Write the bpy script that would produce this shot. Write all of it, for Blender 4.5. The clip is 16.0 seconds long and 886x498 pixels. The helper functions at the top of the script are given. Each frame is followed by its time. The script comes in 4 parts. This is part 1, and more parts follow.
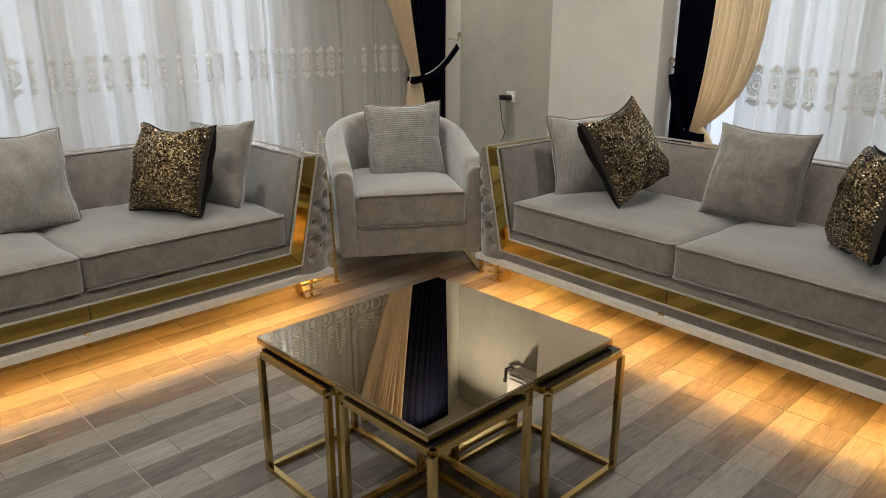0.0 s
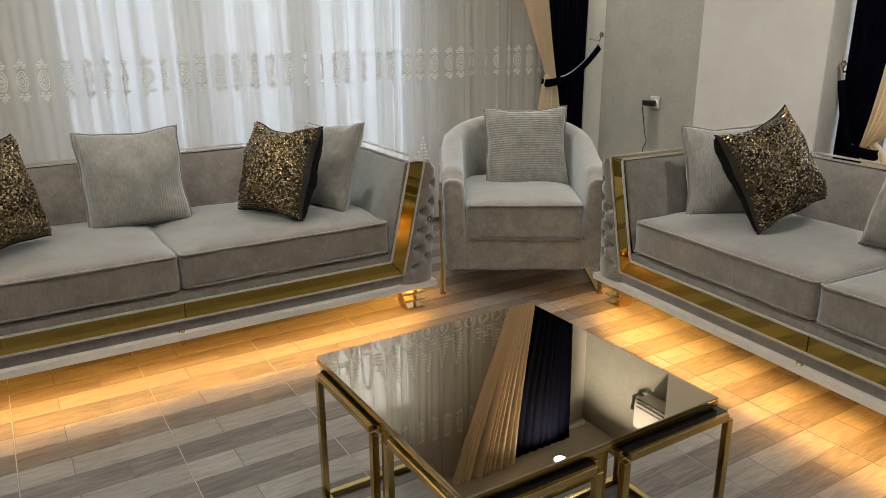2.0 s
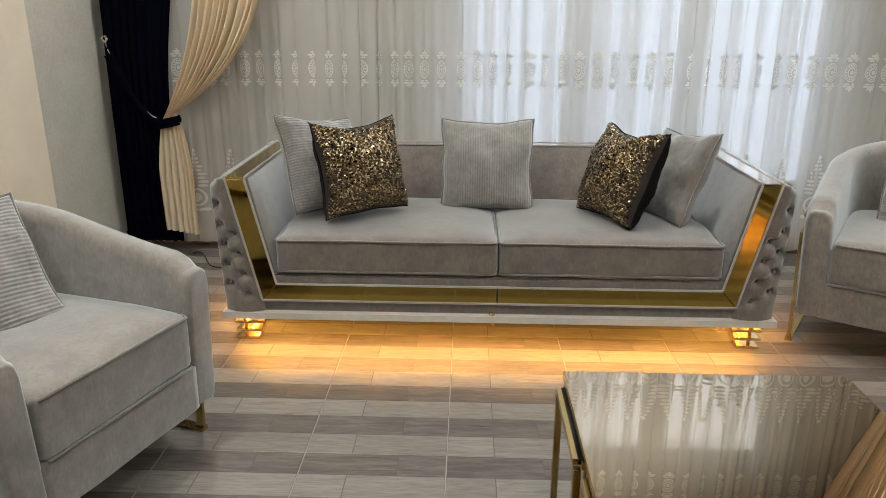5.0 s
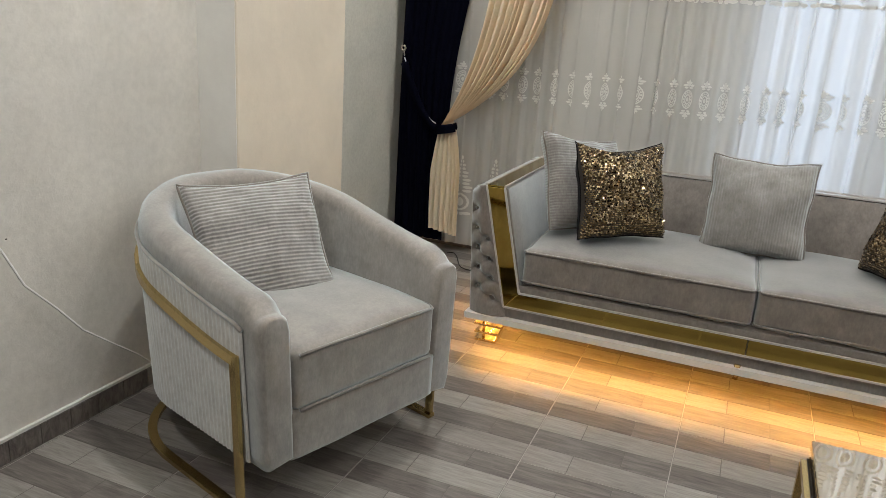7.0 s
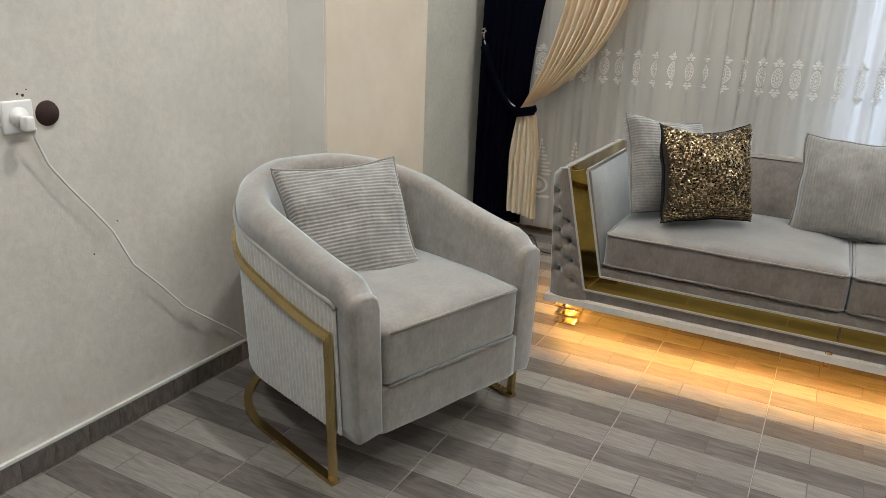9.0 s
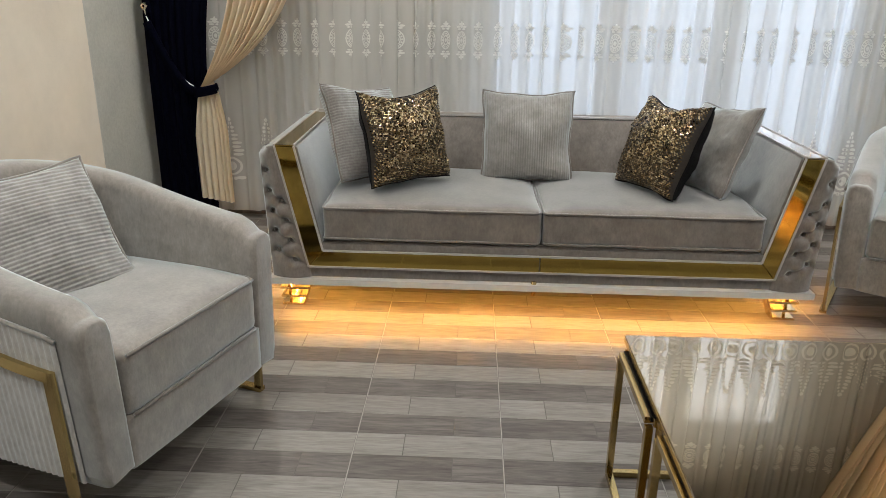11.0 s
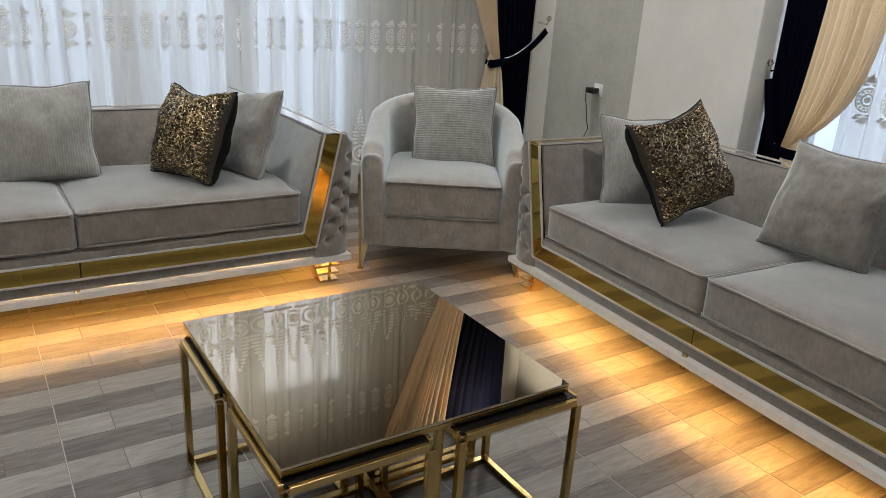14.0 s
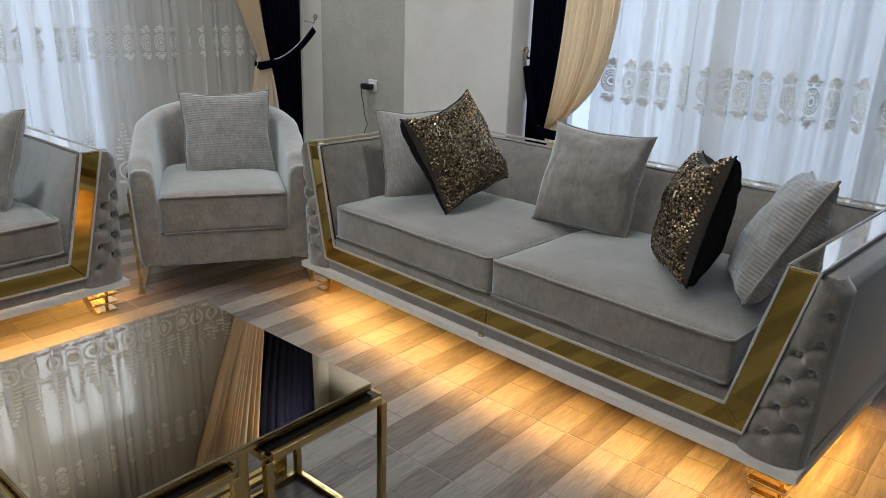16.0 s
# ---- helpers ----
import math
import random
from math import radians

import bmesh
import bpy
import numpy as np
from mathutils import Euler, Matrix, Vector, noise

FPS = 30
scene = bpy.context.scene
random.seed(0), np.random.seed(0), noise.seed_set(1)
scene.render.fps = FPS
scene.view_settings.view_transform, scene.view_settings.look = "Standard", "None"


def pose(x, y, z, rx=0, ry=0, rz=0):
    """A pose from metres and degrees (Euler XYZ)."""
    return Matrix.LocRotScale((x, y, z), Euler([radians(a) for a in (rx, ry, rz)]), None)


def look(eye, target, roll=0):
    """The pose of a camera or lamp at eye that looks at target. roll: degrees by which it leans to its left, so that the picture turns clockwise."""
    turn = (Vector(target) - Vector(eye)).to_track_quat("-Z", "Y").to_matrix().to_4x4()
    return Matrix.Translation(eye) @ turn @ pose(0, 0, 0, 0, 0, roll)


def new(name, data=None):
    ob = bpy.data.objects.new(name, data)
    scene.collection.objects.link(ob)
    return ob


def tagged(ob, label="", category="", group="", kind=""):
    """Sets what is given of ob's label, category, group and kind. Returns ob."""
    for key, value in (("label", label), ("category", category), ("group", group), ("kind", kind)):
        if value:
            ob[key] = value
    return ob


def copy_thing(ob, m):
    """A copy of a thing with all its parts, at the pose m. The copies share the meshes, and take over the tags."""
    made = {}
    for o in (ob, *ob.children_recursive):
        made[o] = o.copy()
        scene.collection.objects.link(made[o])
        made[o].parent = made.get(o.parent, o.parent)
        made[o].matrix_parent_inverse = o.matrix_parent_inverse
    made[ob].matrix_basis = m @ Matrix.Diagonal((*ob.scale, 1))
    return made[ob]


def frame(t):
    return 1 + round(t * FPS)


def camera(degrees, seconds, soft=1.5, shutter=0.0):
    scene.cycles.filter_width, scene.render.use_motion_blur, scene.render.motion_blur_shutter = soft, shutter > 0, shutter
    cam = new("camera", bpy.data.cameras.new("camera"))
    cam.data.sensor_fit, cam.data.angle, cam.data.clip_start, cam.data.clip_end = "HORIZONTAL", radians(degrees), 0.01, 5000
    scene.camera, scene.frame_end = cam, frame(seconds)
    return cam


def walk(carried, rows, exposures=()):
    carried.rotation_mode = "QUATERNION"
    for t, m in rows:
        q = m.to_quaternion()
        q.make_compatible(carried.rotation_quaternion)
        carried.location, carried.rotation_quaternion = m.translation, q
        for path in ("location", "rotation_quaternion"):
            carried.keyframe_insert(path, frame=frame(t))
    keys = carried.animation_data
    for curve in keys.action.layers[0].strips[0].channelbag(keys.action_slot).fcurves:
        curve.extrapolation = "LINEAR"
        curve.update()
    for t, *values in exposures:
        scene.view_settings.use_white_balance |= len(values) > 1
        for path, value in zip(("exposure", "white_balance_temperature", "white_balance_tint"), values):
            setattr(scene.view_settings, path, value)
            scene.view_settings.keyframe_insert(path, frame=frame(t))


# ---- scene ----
cam = camera(62.0, 16.0, soft=0.85)
PATH = [
    (0, (-0.855, -2.867, 1.336), (0.469, -1.497, 0.728), -0.0),
    (0.5, (-0.827, -2.864, 1.331), (0.427, -1.427, 0.729), -0.3),
    (1, (-0.756, -2.867, 1.334), (0.418, -1.362, 0.735), -0.3),
    (1.5, (-0.653, -2.856, 1.337), (0.431, -1.285, 0.739), -0.4),
    (2, (-0.534, -2.809, 1.322), (0.462, -1.184, 0.718), -0.3),
    (2.5, (-0.439, -2.791, 1.331), (0.445, -1.103, 0.722), -0.2),
    (3, (-0.34, -2.818, 1.34), (0.392, -1.061, 0.726), -0.1),
    (3.5, (-0.25, -2.839, 1.337), (0.331, -1.026, 0.722), 0.1),
    (4, (-0.189, -2.854, 1.332), (0.201, -0.99, 0.72), 0.0),
    (4.5, (-0.166, -2.83, 1.327), (0.011, -0.935, 0.713), -0.0),
    (5, (-0.129, -2.825, 1.339), (-0.192, -0.923, 0.723), 0.3),
    (5.2, (-0.088, -2.855, 1.354), (-0.243, -0.958, 0.738), 0.2),
    (5.72, (-0.064, -2.862, 1.359), (-0.436, -0.977, 0.750), 0.9),
    (6.25, (-0.087, -2.855, 1.345), (-0.623, -1.003, 0.752), 2.3),
    (6.78, (-0.121, -2.849, 1.326), (-0.785, -1.044, 0.746), 3.5),
    (7.3, (-0.133, -2.859, 1.318), (-0.904, -1.107, 0.738), 3.7),
    (7.5, (-0.126, -2.878, 1.321), (-0.942, -1.147, 0.739), 3.5),
    (8, (-0.119, -2.889, 1.322), (-1.025, -1.208, 0.727), 3.0),
    (8.2, (-0.127, -2.893, 1.322), (-1.052, -1.226, 0.719), 3.0),
    (8.72, (-0.140, -2.900, 1.325), (-1.061, -1.235, 0.704), 2.6),
    (9.25, (-0.170, -2.901, 1.331), (-0.955, -1.177, 0.688), 2.1),
    (9.78, (-0.211, -2.897, 1.336), (-0.786, -1.097, 0.674), 1.6),
    (10.3, (-0.253, -2.893, 1.334), (-0.602, -1.042, 0.662), 1.3),
    (10.5, (-0.257, -2.883, 1.334), (-0.536, -1.021, 0.659), 0.9),
    (11, (-0.307, -2.888, 1.326), (-0.37, -1.007, 0.648), 1.0),
    (11.5, (-0.319, -2.891, 1.315), (-0.173, -1.015, 0.636), 1.3),
    (12, (-0.33, -2.898, 1.32), (0.023, -1.051, 0.637), 2.1),
    (12.5, (-0.327, -2.913, 1.321), (0.221, -1.112, 0.646), 2.8),
    (13, (-0.32, -2.935, 1.326), (0.401, -1.193, 0.658), 3.4),
    (13.5, (-0.312, -2.946, 1.32), (0.58, -1.282, 0.66), 3.8),
    (14, (-0.293, -2.954, 1.322), (0.751, -1.38, 0.663), 3.6),
    (14.5, (-0.278, -2.96, 1.322), (0.896, -1.481, 0.662), 3.2),
    (15, (-0.265, -2.956, 1.318), (1.021, -1.574, 0.658), 2.6),
    (15.5, (-0.258, -2.952, 1.322), (1.121, -1.662, 0.665), 2.2),
    (16, (-0.252, -2.957, 1.328), (1.197, -1.736, 0.687), 1.9),
]
EXPOSURES = [(0, -0.44, 7150, 10), (2.5, -0.36, 7000, 10), (5, -0.22, 6700, 10), (8, -0.19, 6500, 10), (12, -0.15, 6550, 10), (14, -0.33, 6350, 10), (16, -0.44, 6050, 10)]
walk(cam, [(t, look(eye, target, roll)) for t, eye, target, roll in PATH], EXPOSURES)

# ---------------- light ----------------
world = bpy.data.worlds.new("sky")
scene.world = world
world.use_nodes = True
wn = world.node_tree.nodes
wl = world.node_tree.links
sky_tex = wn.new("ShaderNodeTexSky")
sky_tex.sky_type = 'NISHITA'
sky_tex.sun_disc = False
sky_tex.sun_elevation = radians(42)
sky_tex.sun_rotation = radians(200)
wl.new(sky_tex.outputs[0], wn["Background"].inputs[0])
wn["Background"].inputs[1].default_value = 0.12


def area_lamp(name, m, sx, sy, watts, colour):
    d = bpy.data.lights.new(name, "AREA")
    d.shape, d.size, d.size_y, d.energy, d.color = "RECTANGLE", sx, sy, watts, colour
    ob = new(name, d)
    ob.matrix_world = m
    return ob


WIN_A = (-0.22, 1.85, 0.35, 2.34)       # north window: x0 x1 z0 z1
WIN_B = (-3.7, -0.66, 0.35, 2.42)       # east window: y0 y1 z0 z1
area_lamp("daylight", look((0.82, 1.62, 1.34), (0.82, 0, 1.34)), 2.0, 1.9, 9.0, (0.66, 0.76, 1.0))
area_lamp("daylight", look((3.72, -2.18, 1.38), (0, -2.18, 1.38)), 2.98, 1.95, 20, (0.62, 0.74, 1.0))
# the first is mirrored in the table top; the other six are added, unseen
LAMPS = [(2.82, 0.94), (-1.3, 0.75), (0.75, 0.35), (2.35, -1.3), (-1.2, -1.0), (0.75, -1.75), (-1.35, -2.7)]
for lx, ly in LAMPS:
    d = bpy.data.lights.new("downlight", "AREA")
    d.spread = radians(155)
    d.shape, d.size, d.energy, d.color = "DISK", 0.085, 22.5, (1.0, 0.985, 0.955)
    o = new("downlight", d)
    o.location = (lx, ly, 2.825)


# ---------------- materials ----------------
def mat(name, base=(0.5, 0.5, 0.5), rough=0.5, metal=0.0):
    m = bpy.data.materials.new(name)
    m.use_nodes = True
    b = m.node_tree.nodes["Principled BSDF"]
    b.inputs["Base Color"].default_value = (*base, 1)
    b.inputs["Roughness"].default_value = rough
    b.inputs["Metallic"].default_value = metal
    return m, m.node_tree.nodes, m.node_tree.links, b


def coords(n, l, scale=(1, 1, 1), rand=False):
    tc = n.new("ShaderNodeTexCoord")
    mp = n.new("ShaderNodeMapping")
    mp.inputs["Scale"].default_value = scale
    l.new(tc.outputs["Object"], mp.inputs["Vector"])
    if rand:
        oi = n.new("ShaderNodeObjectInfo")
        mul = n.new("ShaderNodeVectorMath")
        mul.operation = 'SCALE'
        mul.inputs[0].default_value = (37.0, 19.0, 11.0)
        l.new(oi.outputs["Random"], mul.inputs["Scale"])
        l.new(mul.outputs[0], mp.inputs["Location"])
    return mp.outputs[0]


def noise_tex(n, l, vec, scale, detail=3.0, rough=0.55):
    t = n.new("ShaderNodeTexNoise")
    t.inputs["Scale"].default_value = scale
    t.inputs["Detail"].default_value = detail
    t.inputs["Roughness"].default_value = rough
    l.new(vec, t.inputs["Vector"])
    return t.outputs["Fac"]


def ramp(n, l, fac, stops):
    r = n.new("ShaderNodeValToRGB")
    e = r.color_ramp.elements
    while len(e) < len(stops):
        e.new(0.5)
    for k, (p, c) in zip(e, stops):
        k.position, k.color = p, (*c, 1)
    l.new(fac, r.inputs["Fac"])
    return r.outputs["Color"]


def bump(n, l, b, height, strength, dist=0.002):
    bm_ = n.new("ShaderNodeBump")
    bm_.inputs["Strength"].default_value = strength
    bm_.inputs["Distance"].default_value = dist
    l.new(height, bm_.inputs["Height"])
    l.new(bm_.outputs[0], b.inputs["Normal"])


def mixc(n, l, fac, a, c, mode='MULTIPLY', f=1.0):
    m = n.new("ShaderNodeMix")
    m.data_type, m.blend_type = 'RGBA', mode
    if fac is None:
        m.inputs["Factor"].default_value = f
    else:
        l.new(fac, m.inputs["Factor"])
    l.new(a, m.inputs[6])
    l.new(c, m.inputs[7])
    return m.outputs[2]


def velvet(name, lo, hi, rib=0.0, rib_axis=0, groove_shade=0.72, nap=0.82):
    m, n, l, b = mat(name, hi, 0.52)
    v = coords(n, l, rand=True)
    patch = noise_tex(n, l, v, 15, 6, 0.66)
    st = n.new("ShaderNodeMapping")
    st.inputs["Scale"].default_value = (1.0, 1.0, 0.38)
    l.new(v, st.inputs["Vector"])
    fine = noise_tex(n, l, st.outputs[0], 95, 5, 0.75)
    c1 = ramp(n, l, patch, [(0.36, lo), (0.62, hi)])
    c2 = ramp(n, l, fine, [(0.30, (0.70, 0.69, 0.68)), (0.68, (1.07, 1.07, 1.07))])
    col = mixc(n, l, None, c1, c2)
    if rib:
        w = n.new("ShaderNodeTexWave")
        w.bands_direction = 'XYZ'[rib_axis]
        w.inputs["Scale"].default_value = rib
        w.inputs["Distortion"].default_value = 0.25
        w.inputs["Detail"].default_value = 1.0
        l.new(v, w.inputs["Vector"])
        # shade between the ribs is put into the colour as well as the bump
        c3 = ramp(n, l, w.outputs["Fac"], [(0.0, (groove_shade, groove_shade, groove_shade)), (0.45, (1, 1, 1))])
        col = mixc(n, l, None, col, c3)
        bump(n, l, b, w.outputs["Fac"], 1.6 - 1.3 * groove_shade, 0.004)
    else:
        bump(n, l, b, fine, 0.25, 0.002)
    l.new(col, b.inputs["Base Color"])
    b.inputs["Sheen Weight"].default_value = nap
    b.inputs["Sheen Roughness"].default_value = 0.55
    # cool tints put the windows' daylight on the tops into the velvet
    b.inputs["Sheen Tint"].default_value = (0.84, 0.95, 1.0, 1)
    b.inputs["Specular IOR Level"].default_value = 0.35
    b.inputs["Specular Tint"].default_value = (0.86, 0.94, 1.0, 1)
    return m


VELVET = velvet("taupe velvet", (0.142, 0.116, 0.094), (0.202, 0.171, 0.143))
PIPING = velvet("piping velvet", (0.165, 0.140, 0.116), (0.225, 0.195, 0.166), nap=0.6)
PLAIN_P = velvet("plain pillow velvet", (0.135, 0.116, 0.095), (0.205, 0.181, 0.155))
RIB_X = velvet("corduroy upright", (0.225, 0.208, 0.188), (0.28, 0.262, 0.242), 29.0, 0, 0.96)
RIB_Z = velvet("corduroy level", (0.225, 0.208, 0.19), (0.285, 0.267, 0.245), 26.0, 2, 0.84)
CHAIRV = velvet("chair velvet", (0.192, 0.162, 0.134), (0.270, 0.235, 0.201), nap=1.0)
RIB_C = velvet("chair pleats", (0.50, 0.48, 0.45), (0.58, 0.56, 0.53))


def gold_mat(name, base, rough):
    m, n, l, b = mat(name, base, rough, 1.0)
    v = coords(n, l)
    f = noise_tex(n, l, v, 25, 3)
    r = n.new("ShaderNodeMapRange")
    r.inputs["To Min"].default_value = rough * 0.7
    r.inputs["To Max"].default_value = rough * 1.6
    l.new(f, r.inputs["Value"])
    l.new(r.outputs[0], b.inputs["Roughness"])
    return m


GOLD = gold_mat("polished gold", (0.90, 0.70, 0.36), 0.10)
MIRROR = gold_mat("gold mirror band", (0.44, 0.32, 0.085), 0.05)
SILVER = gold_mat("pale mirror band", (0.80, 0.74, 0.66), 0.06)
BRASS = mat("brushed brass", (0.60, 0.45, 0.20), 0.2, 1.0)[0]


def simple(name, base, rough, var=0.12, scale=30, bumpy=0.0, spec=0.5):
    m, n, l, b = mat(name, base, rough)
    v = coords(n, l)
    f = noise_tex(n, l, v, scale, 4)
    lo = tuple(c * (1 - var) for c in base)
    hi = tuple(min(1, c * (1 + var)) for c in base)
    l.new(ramp(n, l, f, [(0.3, lo), (0.7, hi)]), b.inputs["Base Color"])
    b.inputs["Specular IOR Level"].default_value = spec
    if bumpy:
        bump(n, l, b, f, bumpy)
    return m


TRIM_W = simple("white lacquer", (0.60, 0.60, 0.58), 0.35, 0.05)
EDGE = simple("pale edging", (0.42, 0.40, 0.38), 0.3, 0.08)
WHITE = simple("white plastic", (0.78, 0.78, 0.76), 0.4, 0.03)
BLACK = simple("black plastic", (0.012, 0.012, 0.012), 0.4, 0.2)
NAVY = simple("navy curtain cloth", (0.0016, 0.0020, 0.0062), 0.95, 0.25, 60, 0.1, 0.03)
BLACKV = simple("black velvet", (0.008, 0.008, 0.009), 0.85, 0.3, 80, 0.3, 0.1)
CEIL = simple("ceiling paint", (0.55, 0.51, 0.45), 0.8, 0.03, 3)
BROWN = simple("socket cavity", (0.03, 0.012, 0.01), 0.8, 0.3)
GROUT = simple("pale grout", (0.31, 0.295, 0.27), 0.8, 0.1)
JOINT = simple("dark tile joint", (0.10, 0.09, 0.08), 0.6, 0.1)
FRAME_W = simple("white window frame", (0.70, 0.71, 0.72), 0.4, 0.03)


def cloth_drape(name, base):
    m, n, l, b = mat(name, base, 0.75)
    v = coords(n, l)
    f = noise_tex(n, l, v, 160, 3)
    l.new(ramp(n, l, f, [(0.3, tuple(c * 0.88 for c in base)), (0.7, base)]), b.inputs["Base Color"])
    bump(n, l, b, f, 0.2, 0.001)
    b.inputs["Sheen Weight"].default_value = 0.2
    tr = n.new("ShaderNodeBsdfTranslucent")
    tr.inputs[0].default_value = (1.0, 0.68, 0.36, 1)
    mx = n.new("ShaderNodeMixShader")
    mx.inputs[0].default_value = 0.29
    l.new(b.outputs[0], mx.inputs[1])
    l.new(tr.outputs[0], mx.inputs[2])
    l.new(mx.outputs[0], n["Material Output"].inputs[0])
    return m


DRAPE = cloth_drape("gold beige drape", (0.88, 0.80, 0.615))


def sheer_mat(name, clear, base=(0.82, 0.82, 0.80), through_light=0.38):
    m, n, l, b = mat(name, base, 0.8)
    v = coords(n, l, (1, 1, 0.25))
    f = noise_tex(n, l, v, 14, 3)
    l.new(ramp(n, l, f, [(0.3, tuple(c * 0.93 for c in base)), (0.7, base)]), b.inputs["Base Color"])
    tr = n.new("ShaderNodeBsdfTranslucent")
    tr.inputs[0].default_value = (*base, 1)
    tp = n.new("ShaderNodeBsdfTransparent")
    m1 = n.new("ShaderNodeMixShader")
    m1.inputs[0].default_value = through_light
    l.new(b.outputs[0], m1.inputs[1])
    l.new(tr.outputs[0], m1.inputs[2])
    m2 = n.new("ShaderNodeMixShader")
    m2.inputs[0].default_value = clear
    l.new(m1.outputs[0], m2.inputs[1])
    l.new(tp.outputs[0], m2.inputs[2])
    l.new(m2.outputs[0], n["Material Output"].inputs[0])
    return m


SHEER = sheer_mat("sheer voile", 0.40, (0.77, 0.765, 0.73))
LACE = sheer_mat("lace embroidery", 0.0, (0.72, 0.715, 0.68), 0.08)


def plaster(name, base, var, scale):
    m, n, l, b = mat(name, base, 0.75)
    v = coords(n, l)
    big = noise_tex(n, l, v, scale * 0.25, 4, 0.6)
    fine = noise_tex(n, l, v, scale * 2.2, 6, 0.7)
    c1 = ramp(n, l, big, [(0.35, tuple(c * 0.90 for c in base)), (0.65, base)])
    c2 = ramp(n, l, fine, [(0.36, (1 - var, 1 - var, 1 - var)), (0.62, (1, 1, 1))])
    l.new(mixc(n, l, None, c1, c2), b.inputs["Base Color"])
    bump(n, l, b, fine, 0.55, 0.003)
    return m


WALL = plaster("silk plaster cream", (0.68, 0.655, 0.60), 0.09, 15)
BEIGE = plaster("beige column paint", (0.70, 0.63, 0.52), 0.03, 9)
WALL_W = plaster("white paint", (0.74, 0.73, 0.69), 0.03, 9)
WALL_G = plaster("grey green silk plaster", (0.50, 0.50, 0.45), 0.11, 24)


def plank_mat(name, dark, lo, hi):
    m, n, l, b = mat(name, hi, 0.3)
    tc = n.new("ShaderNodeTexCoord")
    oi = n.new("ShaderNodeObjectInfo")
    ge = n.new("ShaderNodeNewGeometry")
    add = n.new("ShaderNodeMath")
    l.new(oi.outputs["Random"], add.inputs[0])
    l.new(ge.outputs["Random Per Island"], add.inputs[1])
    sc = n.new("ShaderNodeVectorMath")
    sc.operation = 'SCALE'
    sc.inputs[0].default_value = (41.0, 23.0, 7.0)
    l.new(add.outputs[0], sc.inputs["Scale"])
    mp = n.new("ShaderNodeMapping")
    mp.inputs["Scale"].default_value = (2.2, 16, 8)
    l.new(tc.outputs["Object"], mp.inputs["Vector"])
    l.new(sc.outputs[0], mp.inputs["Location"])
    g1 = noise_tex(n, l, mp.outputs[0], 2.6, 6, 0.65)
    g1.node.inputs["Distortion"].default_value = 0.9
    mp2 = n.new("ShaderNodeMapping")
    mp2.inputs["Scale"].default_value = (5, 60, 8)
    l.new(tc.outputs["Object"], mp2.inputs["Vector"])
    l.new(sc.outputs[0], mp2.inputs["Location"])
    g2 = noise_tex(n, l, mp2.outputs[0], 3, 4, 0.6)
    c1 = ramp(n, l, g1, [(0.30, dark), (0.44, lo), (0.60, hi)])
    c2 = ramp(n, l, g2, [(0.3, (0.74, 0.73, 0.72)), (0.62, (1.03, 1.03, 1.03))])
    col = mixc(n, l, None, c1, c2)
    tint = ramp(n, l, add.outputs[0], [(0.0, (0.80, 0.78, 0.76)), (1.0, (1.08, 1.08, 1.08))])
    col = mixc(n, l, None, col, tint)
    l.new(col, b.inputs["Base Color"])
    mr = n.new("ShaderNodeMapRange")
    mr.inputs["To Min"].default_value = 0.42
    mr.inputs["To Max"].default_value = 0.58
    l.new(g1, mr.inputs["Value"])
    l.new(mr.outputs[0], b.inputs["Roughness"])
    bump(n, l, b, g2, 0.12, 0.001)
    b.inputs["Coat Weight"].default_value = 0.09
    b.inputs["Coat Roughness"].default_value = 0.12
    return m


PLANK_D = plank_mat("dark wood-look tile", (0.064, 0.055, 0.049), (0.102, 0.090, 0.082), (0.146, 0.131, 0.120))
PLANK_L = plank_mat("pale wood-look tile", (0.150, 0.139, 0.124), (0.205, 0.193, 0.175), (0.235, 0.224, 0.206))


def sequin_mat():
    m, n, l, b = mat("bronze sequins", (0.3, 0.2, 0.1), 0.2, 1.0)
    ge = n.new("ShaderNodeNewGeometry")
    tone = ramp(n, l, ge.outputs["Random Per Island"], [(0.0, (0.10, 0.075, 0.048)), (0.55, (0.36, 0.262, 0.145)), (1.0, (0.88, 0.72, 0.48))])
    l.new(tone, b.inputs["Base Color"])
    mr = n.new("ShaderNodeMapRange")
    mr.inputs["To Min"].default_value = 0.06
    mr.inputs["To Max"].default_value = 0.24
    l.new(ge.outputs["Random Per Island"], mr.inputs["Value"])
    l.new(mr.outputs[0], b.inputs["Roughness"])
    return m


SEQUIN = sequin_mat()
SEQ_BASE = simple("dark sequin backing", (0.022, 0.017, 0.012), 0.7, 0.3, 80)


def glass_top():
    m, n, l, b = mat("bronze mirror glass", (0.60, 0.50, 0.375), 0.005, 1.0)
    v = coords(n, l)
    f = noise_tex(n, l, v, 6, 5)
    r = n.new("ShaderNodeMapRange")
    r.inputs["To Min"].default_value = 0.0
    r.inputs["To Max"].default_value = 0.010
    l.new(f, r.inputs["Value"])
    l.new(r.outputs[0], b.inputs["Roughness"])
    return m


BRONZE_GLASS = glass_top()
BLACK_GLASS = simple("black lacquered glass", (0.008, 0.007, 0.007), 0.08, 0.1)


def glow(name, colour, strength):
    m, n, l, b = mat(name, (0.8, 0.8, 0.8), 0.5)
    b.inputs["Emission Color"].default_value = (*colour, 1)
    b.inputs["Emission Strength"].default_value = strength
    return m


